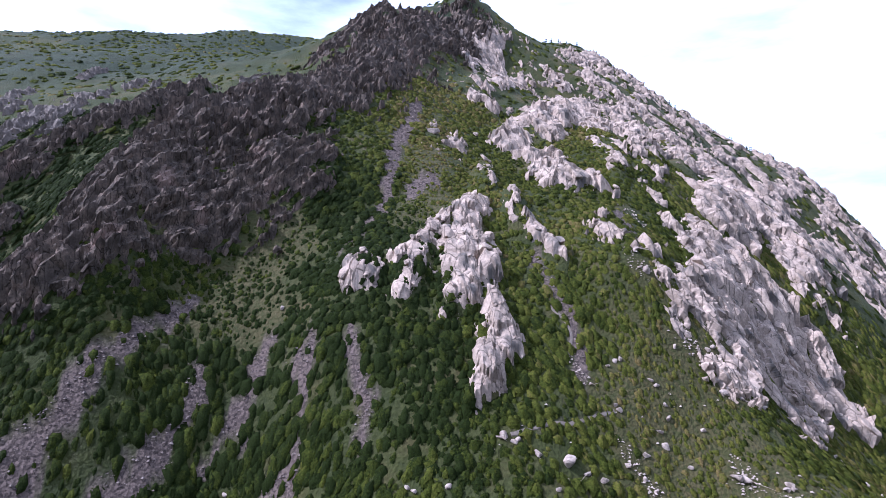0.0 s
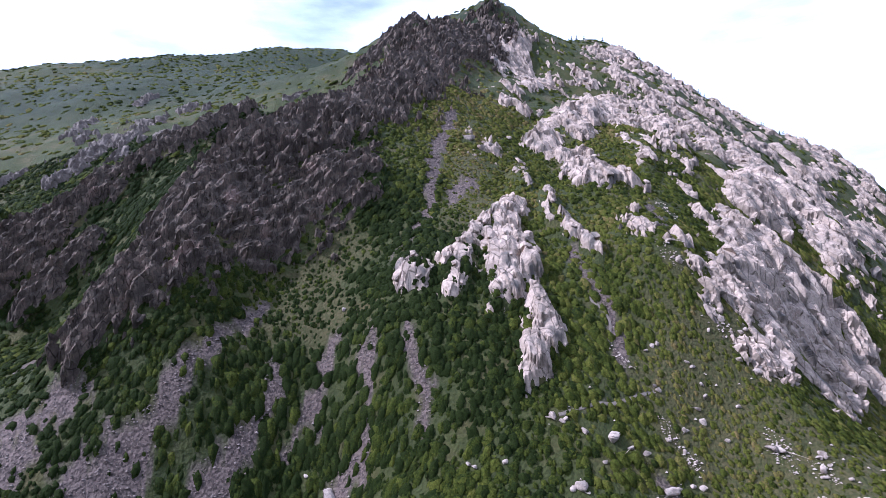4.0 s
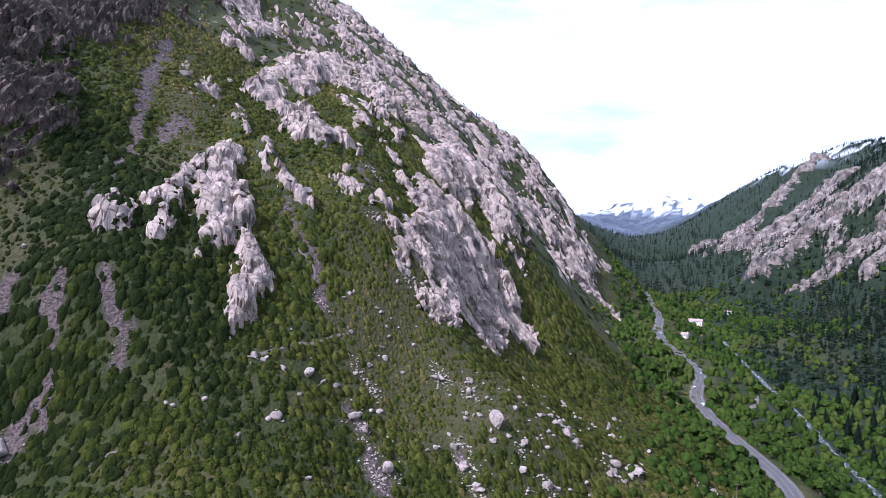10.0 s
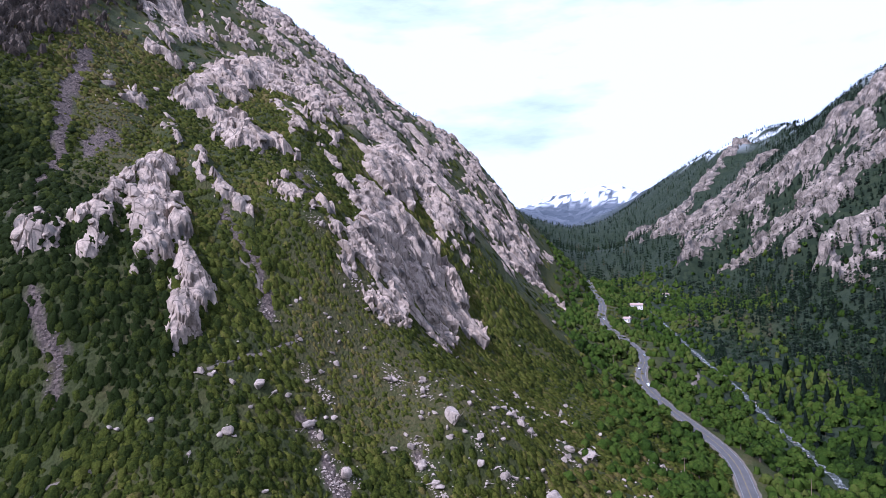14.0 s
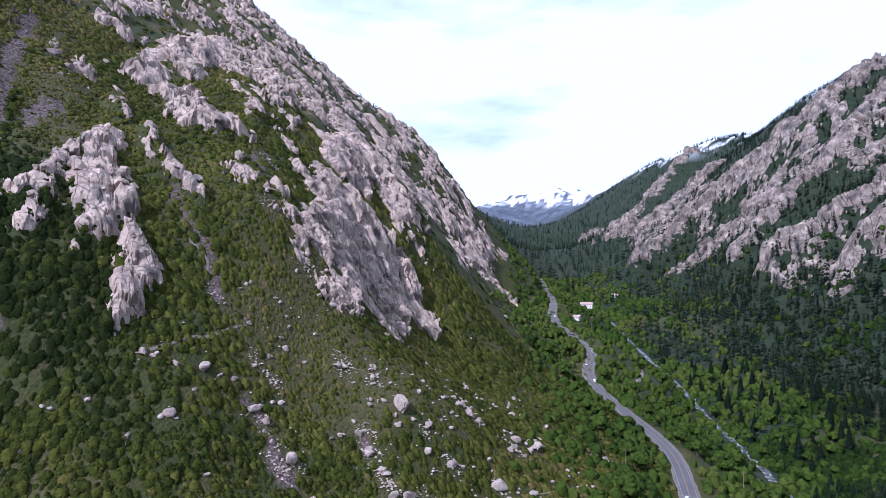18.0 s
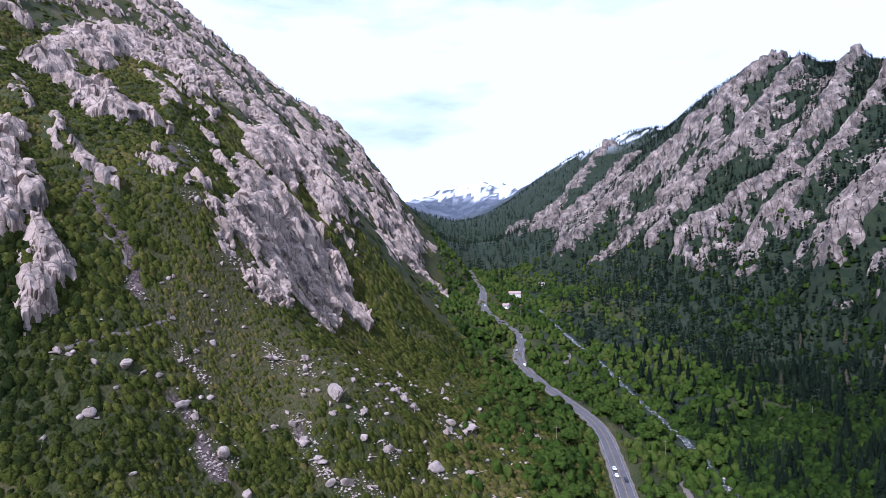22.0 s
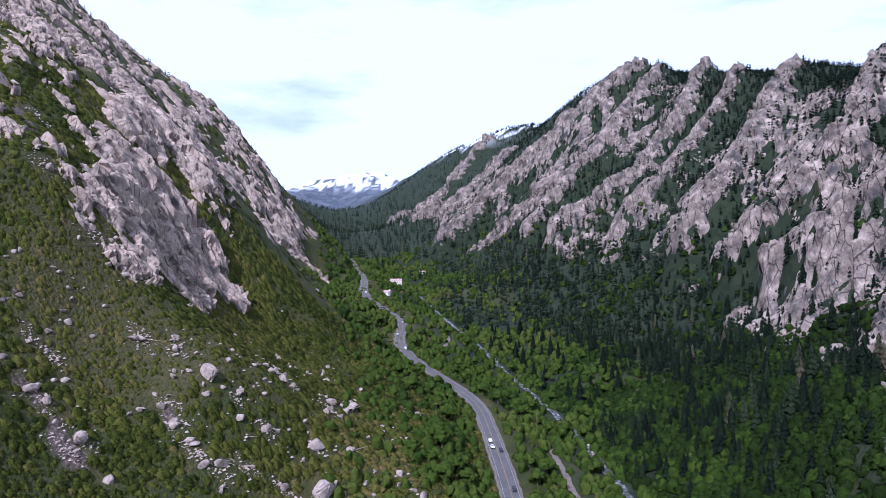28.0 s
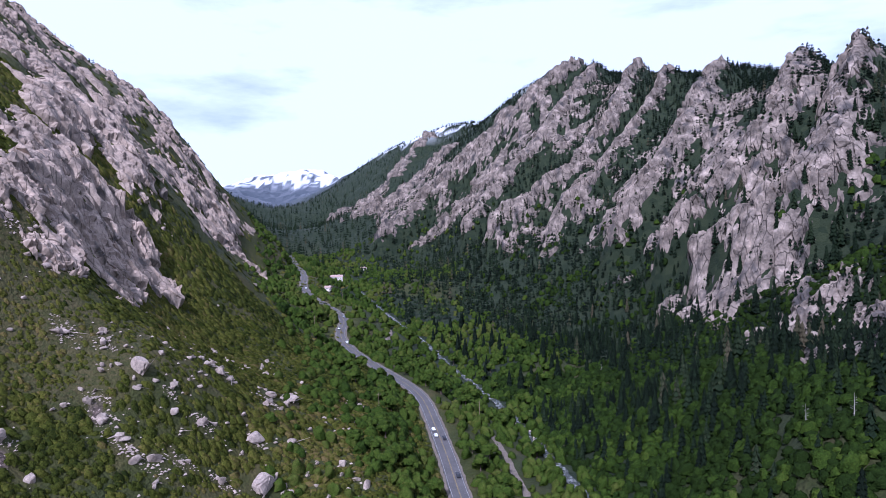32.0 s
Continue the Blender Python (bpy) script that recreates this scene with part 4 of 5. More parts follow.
RNG = np.random.default_rng(3)
SHRUBS = [leafy_dome(RNG, 5, 1, 8, rise=0.75, spray=0.3) for _ in range(12)]
FAR_SHRUBS = [leafy_dome(RNG, 5, 1, 3, rise=0.7, spray=0.32) for _ in range(10)]
CLUMPS = [leafy_dome(RNG, 5, 1, 1, spray=0.3) for _ in range(8)]
CROWNS = [leafy_dome(RNG, 7, 2, 7, rise=0.9, spray=0.18) for _ in range(10)]
CONIFERS = [conifer_cards(RNG) for _ in range(5)]
SMALL_CONIFERS = [conifer_cards(RNG, 3, 5) for _ in range(4)]

# oak brush on the near slopes
x, y, rng = sown(80000, 130, 470, -4, 114, 11)
bare = np.maximum(0.6 * step(-0.05, 0.15, rock_here(x, y)), 0.93 * scree_at(x, y))
meadow = meadow_at(x, y)
thick = step(0.30, 0.50, fbm(x / 26, y / 26, 4, 41)) * 0.4 + 0.6
keep = (rng.uniform(0, 1, len(x)) < (1 - bare) * thick * (1 - 0.1 * meadow)) & (south_of_road(x, y) < -7)
for bx, by, bw in [spot for spot in BOULDER_SPOTS if spot[2] > 0.6] + [(px, py, 0.45 * w) for px, py, w in RUBBLE]:
    keep &= (x - bx) ** 2 + (y - by) ** 2 > (1.15 * bw + 0.9) ** 2
x, y, meadow = x[keep], y[keep], meadow[keep]
size = (0.55 + 1.6 * rng.uniform(0, 1, len(x)) ** 1.8) * (0.7 + 0.6 * fbm(x / 40, y / 40, 3, 43)) * (1 - 0.35 * meadow) + 0.2
# last term darkens the near left brush, standing in for lens vignetting
tint = 0.06 + 0.48 * fbm(x / 55, y / 55, 4, 47) + rng.normal(0, 0.07, len(x)) + 0.03 * meadow - 0.20 * step(215, 150, y) * step(-110, -170, x)
size = size * (1 + 0.35 * step(0.45, 0.6, fbm(x / 34, y / 34, 3, 45)) * (1 - meadow))
high = size * rng.uniform(0.8, 1.25, len(x))
close = np.hypot(x, y) < 260
for pick, shapes, words in ((close, SHRUBS, "dense green scrub oak brush covering the lower slope"), (~close, FAR_SHRUBS, "green and olive scrub oak brush higher on the slope")):
    plant_field("oak_brush", shapes, x[pick], y[pick], size[pick], high[pick], tint[pick], MAT_SHRUB, words, "shrub", lean=0.85)

# brush farther up and out
x, y, rng = sown(16000, 450, 1300, 8, 112, 13, 0.5)
bare = 0.4 * step(-0.05, 0.15, rock_here(x, y))
keep = rng.uniform(0, 1, len(x)) < (1 - bare) * (0.6 + 0.4 * step(0.4, 0.6, fbm(x / 60, y / 60, 4, 51)))
x, y = x[keep], y[keep]
size = rng.uniform(1.4, 3.2, len(x)) * (0.7 + np.hypot(x, y) / 1800)
tint = 0.02 + 0.5 * fbm(x / 90, y / 90, 4, 53) + rng.normal(0, 0.06, len(x))
plant_field("high_brush", CLUMPS, x, y, size, size * 0.8, tint, MAT_SHRUB, "patchy dark green brush on the high slopes", "shrub", seed=6, lean=0.85)

# broadleaf woods on the canyon floor
x, y, rng = sown(25000, 140, 1250, -46, 22, 17, 0.5)
s_road, s_river = south_of_road(x, y), south_of_river(x, y)
wood = np.where(s_road > 9, 1.0, step(-95, -30, s_road) * 0.8)
wood *= (np.abs(s_river) > 2.6) * (np.abs(s_road) > np.where(y > 360, 6.0, 9)) * (1 - step(-0.2, 0.2, cover(DIRT, x, y, 1.3)))
pine = step(0.42, 0.55, fbm(x / 70, y / 70, 3, 61) + 0.22 * step(90, 150, s_river) * step(380, 520, y) - 0.2 * (s_river < 110) * (y < 640) - 0.25 * (1 - step(12, 40, s_river)))
up = ground(x, y)
wood *= (1 - 0.85 * pine) * (1 - step(-0.1, 0.2, rock_here(x, y))) * (1 - step(110, 190, up - 0.03 * y)) * (0.35 + 0.65 * step(0.32, 0.5, fbm(x / 30, y / 30, 3, 63)))
keep = rng.uniform(0, 1, len(x)) < wood
x, y = x[keep], y[keep]
size = rng.uniform(1.6, 3.6, len(x)) * (0.8 + np.hypot(x, y) / 2500)
# crowns past x = 30 are tinted darker: shade and lens falloff put into colour
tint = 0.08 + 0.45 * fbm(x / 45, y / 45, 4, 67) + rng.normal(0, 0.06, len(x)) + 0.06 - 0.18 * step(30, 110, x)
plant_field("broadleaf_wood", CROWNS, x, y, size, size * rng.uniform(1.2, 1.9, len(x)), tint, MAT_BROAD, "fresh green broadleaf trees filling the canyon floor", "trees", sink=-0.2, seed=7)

# conifers under and on the shaded wall
x, y, rng = sown(21000, 140, 2600, -48, 32, 19, 0.4)
s_river = south_of_river(x, y)
up = ground(x, y)
pine = step(0.40, 0.56, fbm(x / 70, y / 70, 3, 61) + 0.24 * step(90, 150, s_river) * step(380, 520, y) - 0.16 * (s_river < 110) * (y < 640) - 0.2 * (1 - step(5, 40, s_river)))
high = step(60, 150, up - 0.05 * y)
pine = np.where(y > 1150, np.maximum(pine, 0.8), pine)
chance = ((s_river > 6) | (y > 1150) & (up < 0.16 * y + 20)) * (pine * (1 - high) + high * step(0.28, 0.42, fbm(x / 45, y / 45, 4, 69))) * (1 - 0.6 * step(0.05, 0.4, rock_here(x, y)))
keep = rng.uniform(0, 1, len(x)) < chance
x, y, up = x[keep], y[keep], up[keep]
tall = rng.uniform(8, 19, len(x)) * (1 - 0.35 * step(150, 350, up))
tint = 0.05 + 0.45 * fbm(x / 50, y / 50, 3, 73) + rng.normal(0, 0.07, len(x)) + 0.35 * (rng.uniform(0, 1, len(x)) > 0.985)
close = np.hypot(x, y) < 620
plant_field("conifer_forest", CONIFERS, x[close], y[close], tall[close], tall[close], tint[close], MAT_CONIFER, "dark green conifers crowded below the canyon wall", "trees", sink=0.02, seed=8)
plant_field("far_conifers", SMALL_CONIFERS, x[~close], y[~close], tall[~close] * 1.15, tall[~close] * 1.15, tint[~close], MAT_CONIFER, "dark conifers scattered over the far slopes", "trees", sink=0.02, seed=9)

# a dark stand at the foot of the shaded wall
x, y, rng = sown(4200, 150, 400, -47, -9, 31, 0.8)
s_river = south_of_river(x, y)
keep = (s_river > 9) & (rng.uniform(0, 1, len(x)) < np.where(x > 110 + 0.14 * y, 0.75, 0.12) * (1 - 0.85 * step(0.0, 0.3, rock_here(x, y))))
x, y = x[keep], y[keep]
tall = rng.uniform(6, 13, len(x))
tint = 0.02 + 0.35 * fbm(x / 30, y / 30, 3, 75) + rng.normal(0, 0.07, len(x))
plant_field("conifer_stand", CONIFERS, x, y, tall * 1.1, tall, tint, MAT_CONIFER, "dense dark conifer stand at the foot of the wall", "trees", sink=0.02, seed=12)
x, y, rng = sown(11000, 150, 470, -47, -6, 37, 0.8)
keep = (south_of_river(x, y) > 7) & (rng.uniform(0, 1, len(x)) < 0.8 * (1 - step(-0.1, 0.2, rock_here(x, y))))
x, y = x[keep], y[keep]
size = rng.uniform(1.1, 2.8, len(x))
# low tint: the dimness of this slope is put into the leaves
plant_field("broadleaf_thicket", CROWNS, x, y, size, size * 1.3, 0.30 * fbm(x / 30, y / 30, 3, 79) - 0.05 + rng.normal(0, 0.06, len(x)), MAT_BROAD, "broadleaf thicket on the shaded slope, its green darkened to stand for shade", "trees", sink=-0.1, seed=14)

# small conifers in the gullies of the shaded wall
x, y, rng = sown(19000, 260, 1650, -44, 1, 61, 0.4)
keep = (south_of_river(x, y) > 90) & (rng.uniform(0, 1, len(x)) < 0.95 - (0.6 - 0.3 * (y < 720)) * step(-0.1, 0.35, rock_here(x, y)))
x, y = x[keep], y[keep]
tall = rng.uniform(5, 12, len(x))
plant_field("gully_conifers", SMALL_CONIFERS, x, y, tall * 1.25, tall, 0.02 + 0.25 * fbm(x / 40, y / 40, 3, 83) + rng.normal(0, 0.05, len(x)), MAT_CONIFER, "dark conifers in the gullies of the granite wall", "trees", sink=0.02, seed=16)

# conifers along the skyline of the sunny mountain
x, y, rng = sown(4200, 650, 1400, 18, 62, 23)
crest = along(ridge_crest + dark_crest[::-1][:1], x, y)[0]
keep = (crest < 45) & (rng.uniform(0, 1, len(x)) < 0.5)
x, y = x[keep], y[keep]
tall = rng.uniform(5, 11, len(x))
plant_field("ridge_conifers", SMALL_CONIFERS, x, y, tall * 1.2, tall, np.full(len(x), 0.2), MAT_CONIFER, "small dark conifers along the mountain crest", "trees", sink=0.02, seed=10)


x, y, rng = sown(9000, 600, 2300, -36, 3, 47, 0.6)
crest = along(right_sky, x, y)[0]
keep = (crest < 55) & (rng.uniform(0, 1, len(x)) < 0.9)
x, y = x[keep], y[keep]
tall = rng.uniform(7, 14, len(x))
plant_field("crest_conifers", SMALL_CONIFERS, x, y, tall * 1.2, tall, np.full(len(x), 0.08), MAT_CONIFER, "dark conifers crowning the shaded wall", "trees", sink=0.02, seed=15)


# ---- single trees that stand out ----
def tree_mesh(name, shape, tint, rng, mat):
    return mesh_from(name, shape[0], shape[1], mat, smooth=True, attrs={"tint": tint + rng.normal(0, 0.08, len(shape[0]))})


def conifer_tree(seed, words):
    rng = np.random.default_rng(seed)
    base = new("conifer", None)
    bm = bmesh.new()
    bmesh.ops.create_cone(bm, cap_ends=True, segments=7, radius1=0.018, radius2=0.003, depth=1.02, matrix=Matrix.Translation((0, 0, 0.47)))
    me = bpy.data.meshes.new("trunk")
    bm.to_mesh(me)
    bm.free()
    me.materials.append(MAT_BARK)
    new("trunk", me).parent = base
    cards = conifer_cards(rng, 11, 9)
    crown = tree_mesh("crown", cards, 0.15, rng, MAT_CONIFER)
    crown.parent = base
    return tagged(base, words, "conifer", "conifers on the canyon floor")


def broadleaf_tree(seed, words):
    rng = np.random.default_rng(seed)
    base = new("broadleaf_tree", None)
    bm = bmesh.new()
    bmesh.ops.create_cone(bm, cap_ends=True, segments=7, radius1=0.05, radius2=0.02, depth=0.6, matrix=Matrix.Translation((0, 0, 0.2)))
    for k in range(5):
        a = k * 1.26
        m = Matrix.Translation((0.1 * math.cos(a), 0.1 * math.sin(a), 0.52)) @ Matrix.Rotation(a, 4, "Z") @ Matrix.Rotation(0.6, 4, "Y")
        bmesh.ops.create_cone(bm, cap_ends=False, segments=5, radius1=0.022, radius2=0.006, depth=0.5, matrix=m)
    me = bpy.data.meshes.new("trunk")
    bm.to_mesh(me)
    bm.free()
    me.materials.append(MAT_BARK)
    new("trunk", me).parent = base
    lobes = []
    for k in range(6):
        a = k * 1.05 + rng.uniform(-0.2, 0.2)
        at = np.array([0.26 * math.cos(a), 0.26 * math.sin(a), rng.uniform(0.45, 0.7)]) if k < 5 else np.array([0, 0, 0.78])
        corners, quads = leafy_dome(rng, 7, 2, 14, rise=0.95)
        lobes.append((corners * rng.uniform(0.24, 0.32) + at, quads + sum(len(c) for c, q in lobes)))
    crown = np.concatenate([c for c, q in lobes]), np.concatenate([q for c, q in lobes])
    tree_mesh("crown", crown, 0.35, rng, MAT_BROAD).parent = base
    return tagged(base, words, "tree", "broadleaf trees by the road")


def scatter_things(sources, x, y, tall, rng):
    z = ground(x, y)
    for k in range(len(x)):
        m = pose(x[k], y[k], z[k], 0, 0, rng.uniform(0, 360)) @ Matrix.Diagonal((tall[k], tall[k], tall[k], 1))
        src = sources[k % len(sources)]
        if k < len(sources):
            src.matrix_basis = m
        else:
            made = copy_thing(src, m)
            made.matrix_basis = m


x, y, rng = sown(2600, 190, 640, -36, 4, 41, 0.7)
keep = (south_of_river(x, y) > 8) & (rock_here(x, y) < -0.1)
x, y = x[keep][:110], y[keep][:110]
scatter_things([conifer_tree(60 + k, "dark green conifer rising above the broadleaf wood") for k in range(4)], x, y, rng.uniform(11, 19, len(x)), rng)
x, y, rng = sown(2600, 190, 600, -12, 12, 43, 0.7)
keep = (np.abs(south_of_road(x, y)) > 11) & (np.abs(south_of_river(x, y)) > 5) & (south_of_road(x, y) > -45) & (cover(DIRT, x, y, 1.5) < -0.3)
x, y = x[keep][:130], y[keep][:130]
scatter_things([broadleaf_tree(80 + k, "leafy green broadleaf tree near the canyon road") for k in range(4)], x, y, rng.uniform(5, 9.5, len(x)), rng)


# ---- road, tracks and river ----
def part(name, bm, mat, parent=None, label="", smooth=False):
    me = bpy.data.meshes.new(name)
    bmesh.ops.recalc_face_normals(bm, faces=bm.faces)
    for f in bm.faces:
        f.smooth = smooth
    bm.to_mesh(me)
    bm.free()
    me.materials.append(mat)
    ob = new(name, me)
    ob.parent = parent
    return tagged(ob, label)


def box(bm, cx, cy, cz, sx, sy, sz, bevel=0.0):
    made = bmesh.ops.create_cube(bm, size=1.0, matrix=Matrix.Translation((cx, cy, cz)) @ Matrix.Diagonal((sx, sy, sz, 1)))
    if bevel:
        edges = list({e for v in made["verts"] for e in v.link_edges})
        bmesh.ops.bevel(bm, geom=edges, offset=bevel, segments=2, affect="EDGES")
    return bm


def rod(bm, r1, r2, depth, m, sides=10):
    bmesh.ops.create_cone(bm, cap_ends=True, segments=sides, radius1=r1, radius2=r2, depth=depth, matrix=m)
    return bm


def ribbon(name, line, lo, hi, lift, mat, thick=0.0, draped=False, ragged=0.0):
    """A band along a line between two offsets to its side, with an edge of some thickness."""
    pts = np.array(line, float)
    d = np.gradient(pts[:, :2], axis=0)
    d /= np.linalg.norm(d, axis=1)[:, None]
    side = np.stack([d[:, 1], -d[:, 0]], 1)
    rag = (hash2(np.arange(len(pts)), np.zeros(len(pts)), 5) - 0.5) * ragged
    rows = []
    for off in (lo, lo, lo + (hi - lo) * 0.35, lo + (hi - lo) * 0.65, hi, hi):
        at_end = off in (lo, hi)
        p = pts[:, :2] + side * (off + (rag if at_end else 0))[:, None] if at_end else pts[:, :2] + side * off
        z = ground(p[:, 0], p[:, 1]) if draped else pts[:, 2]
        rows.append(np.c_[p, z + lift])
    rows[0][:, 2] -= thick
    rows[-1][:, 2] -= thick
    co = np.stack(rows, 1).reshape(-1, 3)
    return mesh_from(name, co, grid_faces(len(pts), 6)[:, ::-1], mat, smooth=False)


def finer(line, gap):
    pts = np.array(line, float)
    run = np.r_[0, np.cumsum(np.linalg.norm(np.diff(pts[:, :2], axis=0), axis=1))]
    s = np.arange(0, run[-1], gap)
    return np.stack([np.interp(s, run, pts[:, k]) for k in range(3)], 1)


ROAD_FINE = finer(ROAD, 4.0)
road = ribbon("road", ROAD_FINE, -4.1, 4.1, 0.12, MAT_ASPHALT, 0.3)
tagged(road, "grey two-lane asphalt road winding up the canyon", "road", kind="structure")
for lo, hi in ((-5.4, -4.08), (4.08, 5.2)):
    tagged(ribbon("verge", ROAD_FINE, lo, hi, 0.06, MAT_GRAVEL, 0.5, ragged=0.7), "pale gravel verge beside the asphalt road", "verge", kind="structure")
for lo, hi, mat in ((-0.22, -0.1, MAT_YELLOW), (0.1, 0.22, MAT_YELLOW), (-3.55, -3.43, MAT_WHITE), (3.43, 3.55, MAT_WHITE)):
    tagged(ribbon("road_marking", ROAD_FINE, lo, hi, 0.128, mat), "painted line along the asphalt road", "road marking", kind="structure")
for (spine,) in DIRT:
    track = finer(smooth_line([(px, py, 0) for px, py, w in spine], 2), 3.0)
    tagged(ribbon("dirt_track", track, -1.7, 1.7, 0.25, MAT_GRAVEL, 0.6, True, 0.9), "pale dirt track between green trees", "track", kind="structure")
for (spine,) in TRAILS:
    track = finer(smooth_line([(px, py, 0) for px, py, w in spine], 2), 2.0)
    tagged(ribbon("foot_trail", track, -0.5, 0.5, 0.3, MAT_GRAVEL, 0.4, True, 0.5), "narrow worn foot trail across the brushy slope", "trail", kind="structure")
RIVER_FINE = finer(RIVER, 3.0)
tagged(ribbon("creek", RIVER_FINE, -2.2, 2.2, -0.35, MAT_WATER, 0.5, ragged=2.0), "rushing white creek between trees and boulders", "water", kind="structure")


# ---- boulders ----
def boulder_mesh(seed, flat):  # more angular than round
    rng = np.random.default_rng(seed)
    bm = bmesh.new()
    p = rng.normal(0, 1, (19, 3))
    p /= np.maximum(np.abs(p).max(1) * 1.15, 0.8 * np.linalg.norm(p, axis=1))[:, None]
    p *= rng.uniform(0.75, 1.12, (19, 1)) * [1.0, rng.uniform(0.65, 0.95), flat]
    for q in p:
        bm.verts.new(q)
    bmesh.ops.convex_hull(bm, input=bm.verts)
    bmesh.ops.bevel(bm, geom=list(bm.edges), offset=0.09, segments=2, affect="EDGES")
    me = bpy.data.meshes.new("boulder")
    bm.to_mesh(me)
    bm.free()
    me.materials.append(MAT_BOULDER)
    return me


BOULDER_MESHES = [boulder_mesh(40 + k, 0.6 + 0.09 * (k % 4)) for k in range(8)]
rng = np.random.default_rng(77)
spots = list(BOULDER_SPOTS)
spots.sort(key=lambda spot: -spot[2])
small = np.array(spots[270:])
spots = spots[:270]
spots_z = ground(np.array([s[0] for s in spots]), np.array([s[1] for s in spots]))
for k, (px, py, w) in enumerate(spots):
    ob = new("boulder", BOULDER_MESHES[k % 8])
    ob.matrix_world = pose(px, py, float(spots_z[k]) + 0.30 * w, rng.uniform(-20, 20), rng.uniform(-20, 20), rng.uniform(0, 360)) @ Matrix.Diagonal((w * rng.uniform(0.8, 1.5), w * rng.uniform(0.75, 1.1), w * rng.uniform(0.8, 1.25), 1))
    tagged(ob, ("house-sized pale granite boulder" if w > 5 else "large pale granite boulder" if w > 2 else "small pale granite boulder") + " lying among green scrub", "boulder", "boulders on the brushy slope")
for k in range(110):
    s = rng.integers(4, len(RIVER_FINE) - 4)
    px, py, pz = RIVER_FINE[s] + np.r_[rng.uniform(-3.6, 3.6, 2), 0]
    w = rng.uniform(0.35, 1.1)
    ob = new("creek_boulder", BOULDER_MESHES[k % 8])
    ob.matrix_world = pose(px, py, pz - 0.75 + 0.3 * w, rng.uniform(-20, 20), rng.uniform(-20, 20), rng.uniform(0, 360)) @ Matrix.Diagonal((w, w, w, 1))
    tagged(ob, "pale rounded boulder sitting in the rushing creek", "boulder", "boulders in the creek")

# loose stones on the scree
x, y, rng = sown(90000, 150, 420, 20, 112, 29)
s = cover(SCREE, x, y)
keep = s + (fbm(x / 5, y / 5, 3, 71) - 0.5) * 0.8 > rng.uniform(-0.15, 0.9, len(x)) ** 2
x, y = x[keep][:16000], y[keep][:16000]
size = 0.2 + 0.65 * rng.uniform(0, 1, len(x)) ** 4 + 0.15 * rng.uniform(0, 1, len(x))
octa = np.array([(1, 0, 0.1), (0, 0.9, 0), (-1, 0.1, 0), (0, -0.8, 0.1), (0.2, 0.1, 0.75)])
fan = np.array([(0, 1, 4), (1, 2, 4), (2, 3, 4), (3, 0, 4)])
for name, sx, sy, ss, mat, words in (
    ("scree_stones", x, y, size, MAT_STONES, "loose grey and brownish stones strewn down the scree chutes"),
    ("granite_rubble", small[:, 0], small[:, 1], small[:, 2], MAT_BOULDER, "patches of pale granite rubble among low brush"),
):
    at = np.stack([sx, sy, ground(sx, sy) - 0.02], 1)
    co = octa[None] * rng.uniform(0.7, 1.3, (len(sx), 5, 3)) * ss[:, None, None] + at[:, None, :]
    stones = mesh_from(name, co.reshape(-1, 3), (np.arange(len(sx))[:, None, None] * 5 + fan[None]).reshape(-1, 3), mat, smooth=False)
    tagged(stones, words, "stones", kind="stuff")


# ---- cars ----
def car(paint, colour_words):
    base = new("car", None)
    bm = bmesh.new()
    box(bm, 0, 0, 0.62, 1.82, 4.5, 0.62, 0.14)
    body = part("body", bm, paint, base)
    bm = bmesh.new()
    made = bmesh.ops.create_cube(bm, size=1.0, matrix=Matrix.Translation((0, -0.25, 1.18)) @ Matrix.Diagonal((1.6, 2.5, 0.56, 1)))
    for v in made["verts"]:
        if v.co.z > 1.2:
            v.co.y = -0.25 + (v.co.y + 0.25) * 0.66
            v.co.x *= 0.84
    bmesh.ops.bevel(bm, geom=list(bm.edges), offset=0.07, segments=2, affect="EDGES")
    part("cabin", bm, paint, base)
    for sy, ty, name in ((1.02, 27, "windscreen"), (-1.4, -27, "rear_window")):
        bm = bmesh.new()
        box(bm, 0, 0, 0, 1.32, 0.03, 0.42)
        p = part(name, bm, MAT_GLASS, base, "dark glass")
        p.matrix_basis = pose(0, sy - 0.25 if sy > 0 else sy, 1.19, ty)
    for sx in (-1, 1):
        bm = bmesh.new()
        box(bm, sx * 0.755, -0.25, 1.18, 0.03, 1.7, 0.34)
        part("side_window", bm, MAT_GLASS, base, "dark glass")
        for sy in (-1.38, 1.38):
            bm = rod(bmesh.new(), 0.33, 0.33, 0.22, Matrix.Translation((sx * 0.82, sy, 0.33)) @ Matrix.Rotation(math.pi / 2, 4, "Y"), 16)
            wheel = part("wheel", bm, MAT_TYRE, base)
            bm = rod(bmesh.new(), 0.19, 0.19, 0.03, Matrix.Translation((sx * 0.94, sy, 0.33)) @ Matrix.Rotation(math.pi / 2, 4, "Y"), 12)
            part("rim", bm, MAT_CAR_RED, wheel, "silver rim")
        bm = box(bmesh.new(), sx * 0.66, 2.2, 0.68, 0.34, 0.12, 0.16, 0.03)
        part("headlight", bm, MAT_LENS, base)
    return tagged(base, colour_words + " car on the grey canyon road", "car", "cars on the road")


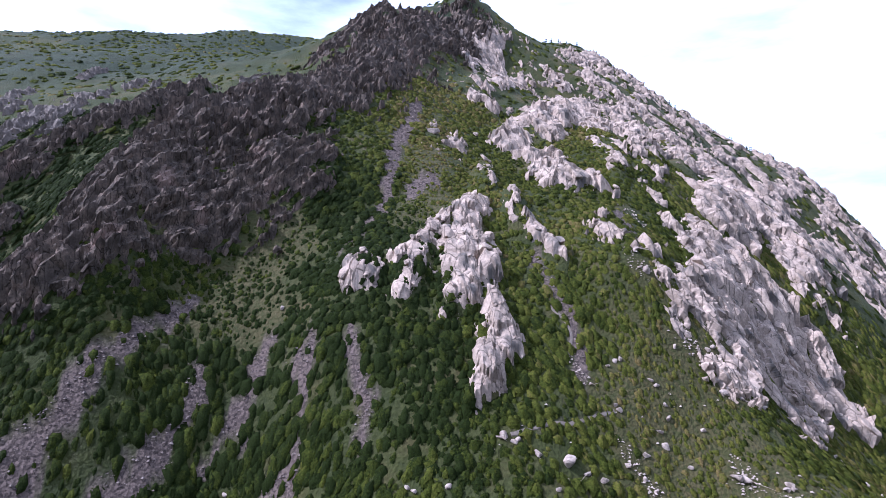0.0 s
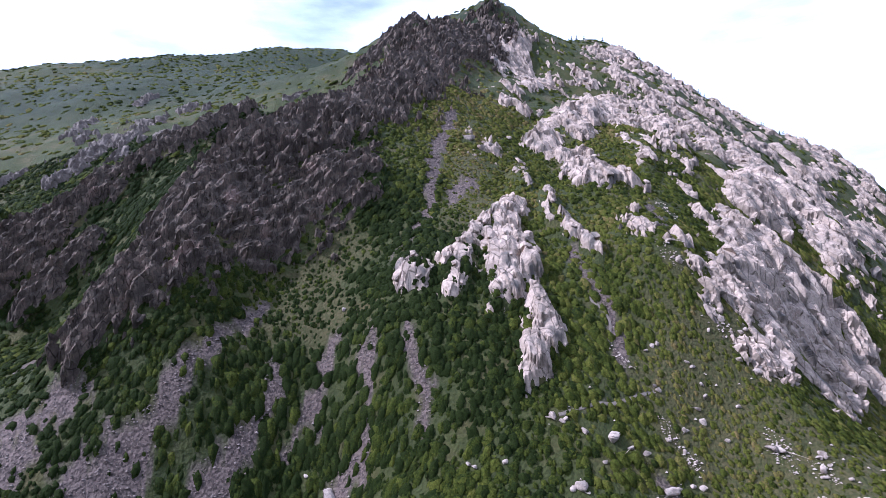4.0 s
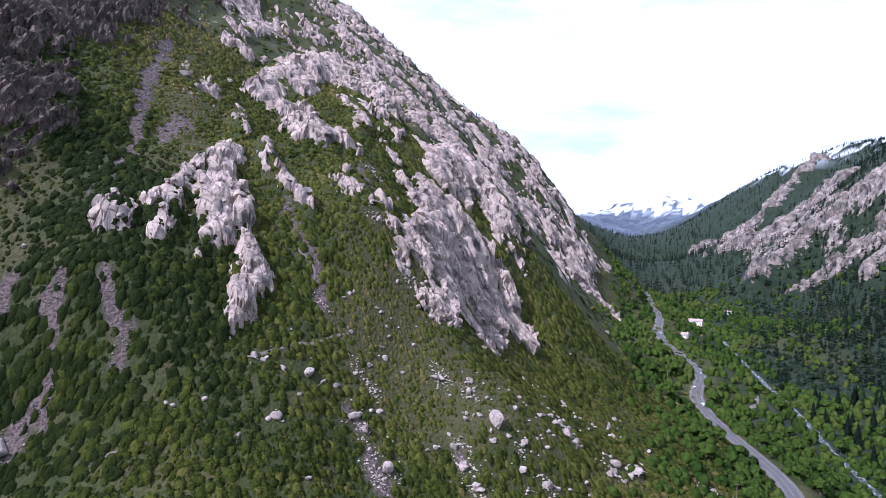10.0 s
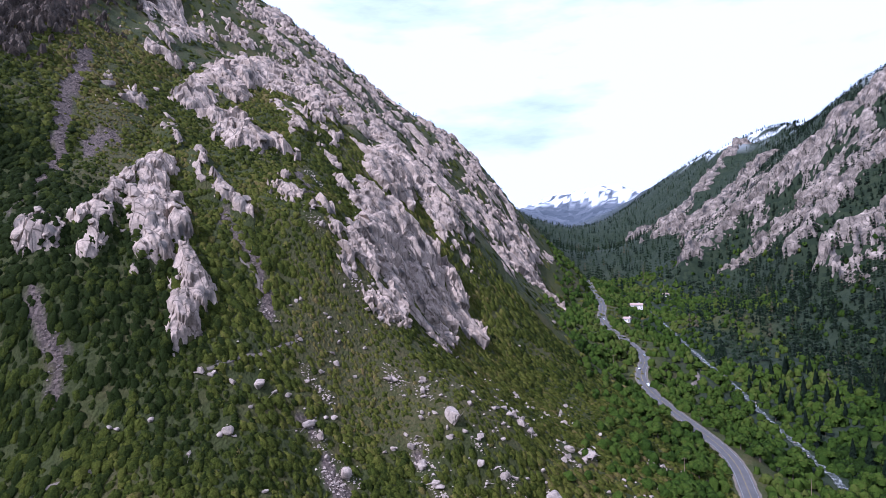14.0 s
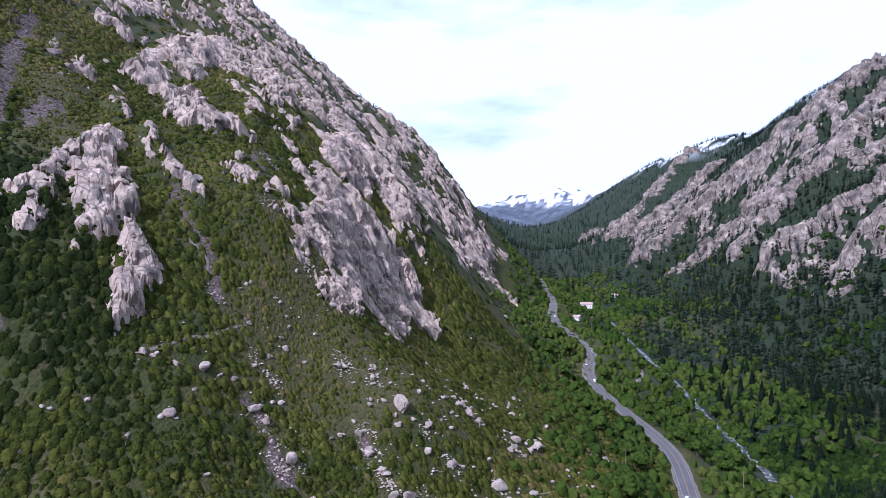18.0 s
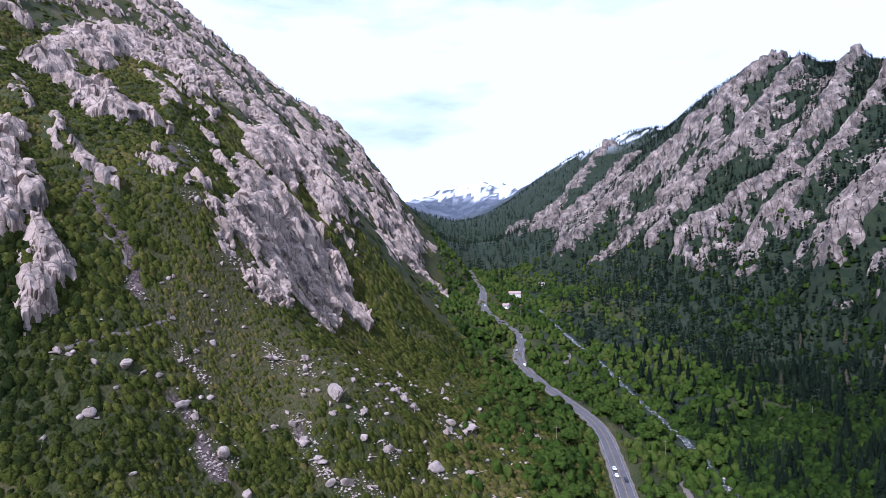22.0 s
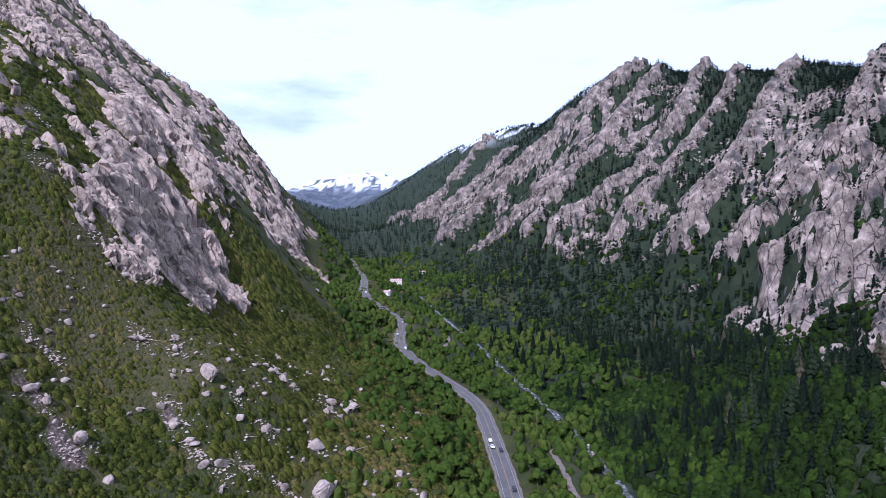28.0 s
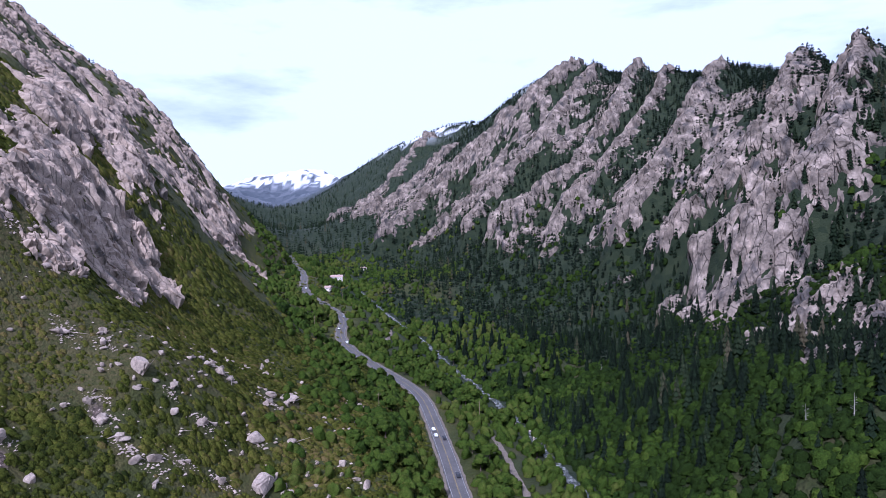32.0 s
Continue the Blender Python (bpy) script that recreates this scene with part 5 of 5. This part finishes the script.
def on_road(y_at, lane):
    k = int(np.argmin(np.abs(ROAD_FINE[:, 1] - y_at)))
    d = ROAD_FINE[k + 1] - ROAD_FINE[k - 1]
    p = ROAD_FINE[k] + np.array([d[1], -d[0], 0]) / math.hypot(d[0], d[1]) * lane
    return pose(p[0], p[1], p[2] + 0.13, math.degrees(math.atan2(d[2], math.hypot(d[0], d[1]))), 0, math.degrees(math.atan2(-d[0], d[1])) + (180 if lane < 0 else 0))


white, dark, silver = car(MAT_CAR_WHITE, "white"), car(MAT_CAR_DARK, "dark"), car(MAT_CAR_RED, "silver")
white.matrix_basis, dark.matrix_basis, silver.matrix_basis = on_road(322, -1.9), on_road(320, 1.9), on_road(588, 1.9)
for src, y_at, lane in ((white, 330, -1.9), (white, 545, -1.9), (white, 517, 1.9), (white, 735, 1.9), (dark, 280, 1.9)):
    copy_thing(src, on_road(y_at, lane))


# ---- utility poles ----
def utility_pole():
    base = new("utility_pole", None)
    part("pole", rod(bmesh.new(), 0.19, 0.12, 12.5, Matrix.Translation((0, 0, 6.0)), 10), MAT_TIMBER, base)
    arm = part("crossarm", box(bmesh.new(), 0, 0.14, 11.3, 2.4, 0.12, 0.14, 0.01), MAT_TIMBER, base)
    for sx in (-1.05, -0.45, 0.45, 1.05):
        part("insulator", rod(bmesh.new(), 0.06, 0.04, 0.2, Matrix.Translation((sx, 0.14, 11.47)), 8), MAT_GLASS, arm)
    return tagged(base, "weathered timber utility pole with a crossarm among trees", "utility pole", "utility poles by the road")


pole = utility_pole()
for k, (px, py) in enumerate(POLES):
    m = pose(px, py, float(ground(np.array([px]), np.array([py]))[0]), 0, 0, 15)
    if k:
        copy_thing(pole, m)
    else:
        pole.matrix_basis = m


# ---- houses ----
def house(w, d, h, words):
    base = new("house", None)
    wall = part("wall", box(bmesh.new(), 0, 0, h / 2 - 0.6, w, d, h + 1.2), MAT_PALE_WALL, base)
    bm = bmesh.new()
    ridge = h + d * 0.30
    v = [bm.verts.new(p) for p in ((-w / 2 - 0.6, -d / 2 - 0.6, h), (w / 2 + 0.6, -d / 2 - 0.6, h), (w / 2 + 0.6, d / 2 + 0.6, h), (-w / 2 - 0.6, d / 2 + 0.6, h), (-w / 2 - 0.6, 0, ridge), (w / 2 + 0.6, 0, ridge))]
    for f in ((0, 1, 5, 4), (2, 3, 4, 5), (0, 4, 3), (1, 2, 5), (3, 2, 1, 0)):
        bm.faces.new([v[i] for i in f])
    roof = part("roof", bm, MAT_ROOF, base)
    part("chimney", box(bmesh.new(), w * 0.22, d * 0.12, ridge - 0.1, 0.9, 0.9, 1.9), MAT_PALE_WALL, roof)
    for k in range(4):
        wx = -w / 2 + w * (k + 0.7) / 4.4
        win = part("window", box(bmesh.new(), wx, -d / 2 - 0.02, h * 0.58, 1.3, 0.08, 1.3), MAT_WHITE, base)
        part("pane", box(bmesh.new(), wx, -d / 2 - 0.07, h * 0.58, 1.06, 0.03, 1.06), MAT_GLASS, win)
    part("door", box(bmesh.new(), w * 0.38, -d / 2 - 0.03, 1.05, 1.0, 0.08, 2.1), MAT_TIMBER, base)
    return tagged(base, words, "house", "houses among the trees")


for (px, py, turn, dims, words) in HOUSES:
    h = house(*dims, words)
    h.matrix_basis = pose(px, py, float(ground(np.array([px]), np.array([py]))[0]) + 0.2, 0, 0, turn)


# ---- dead standing trees ----
def dead_tree(seed):
    rng = np.random.default_rng(seed)
    base = new("dead_tree", None)
    part("trunk", rod(bmesh.new(), 0.2, 0.04, 9, Matrix.Translation((0, 0, 4.3)), 8), MAT_SNAG, base)
    for k in range(9):
        m = Matrix.Translation((0, 0, 2.5 + 0.65 * k)) @ Matrix.Rotation(rng.uniform(0, 6.28), 4, "Z") @ Matrix.Rotation(1.2, 4, "Y") @ Matrix.Translation((0, 0, 0.7))
        part("branch", rod(bmesh.new(), 0.07, 0.02, 1.1 - 0.08 * k, m, 5), MAT_SNAG, base)
    return tagged(base, "bare silver-grey dead tree standing among conifers", "dead tree", "dead trees on the shaded slope")


for k, (px, py) in enumerate(SNAGS):
    dead_tree(90 + k).matrix_basis = pose(px, py, float(ground(np.array([px]), np.array([py]))[0]))
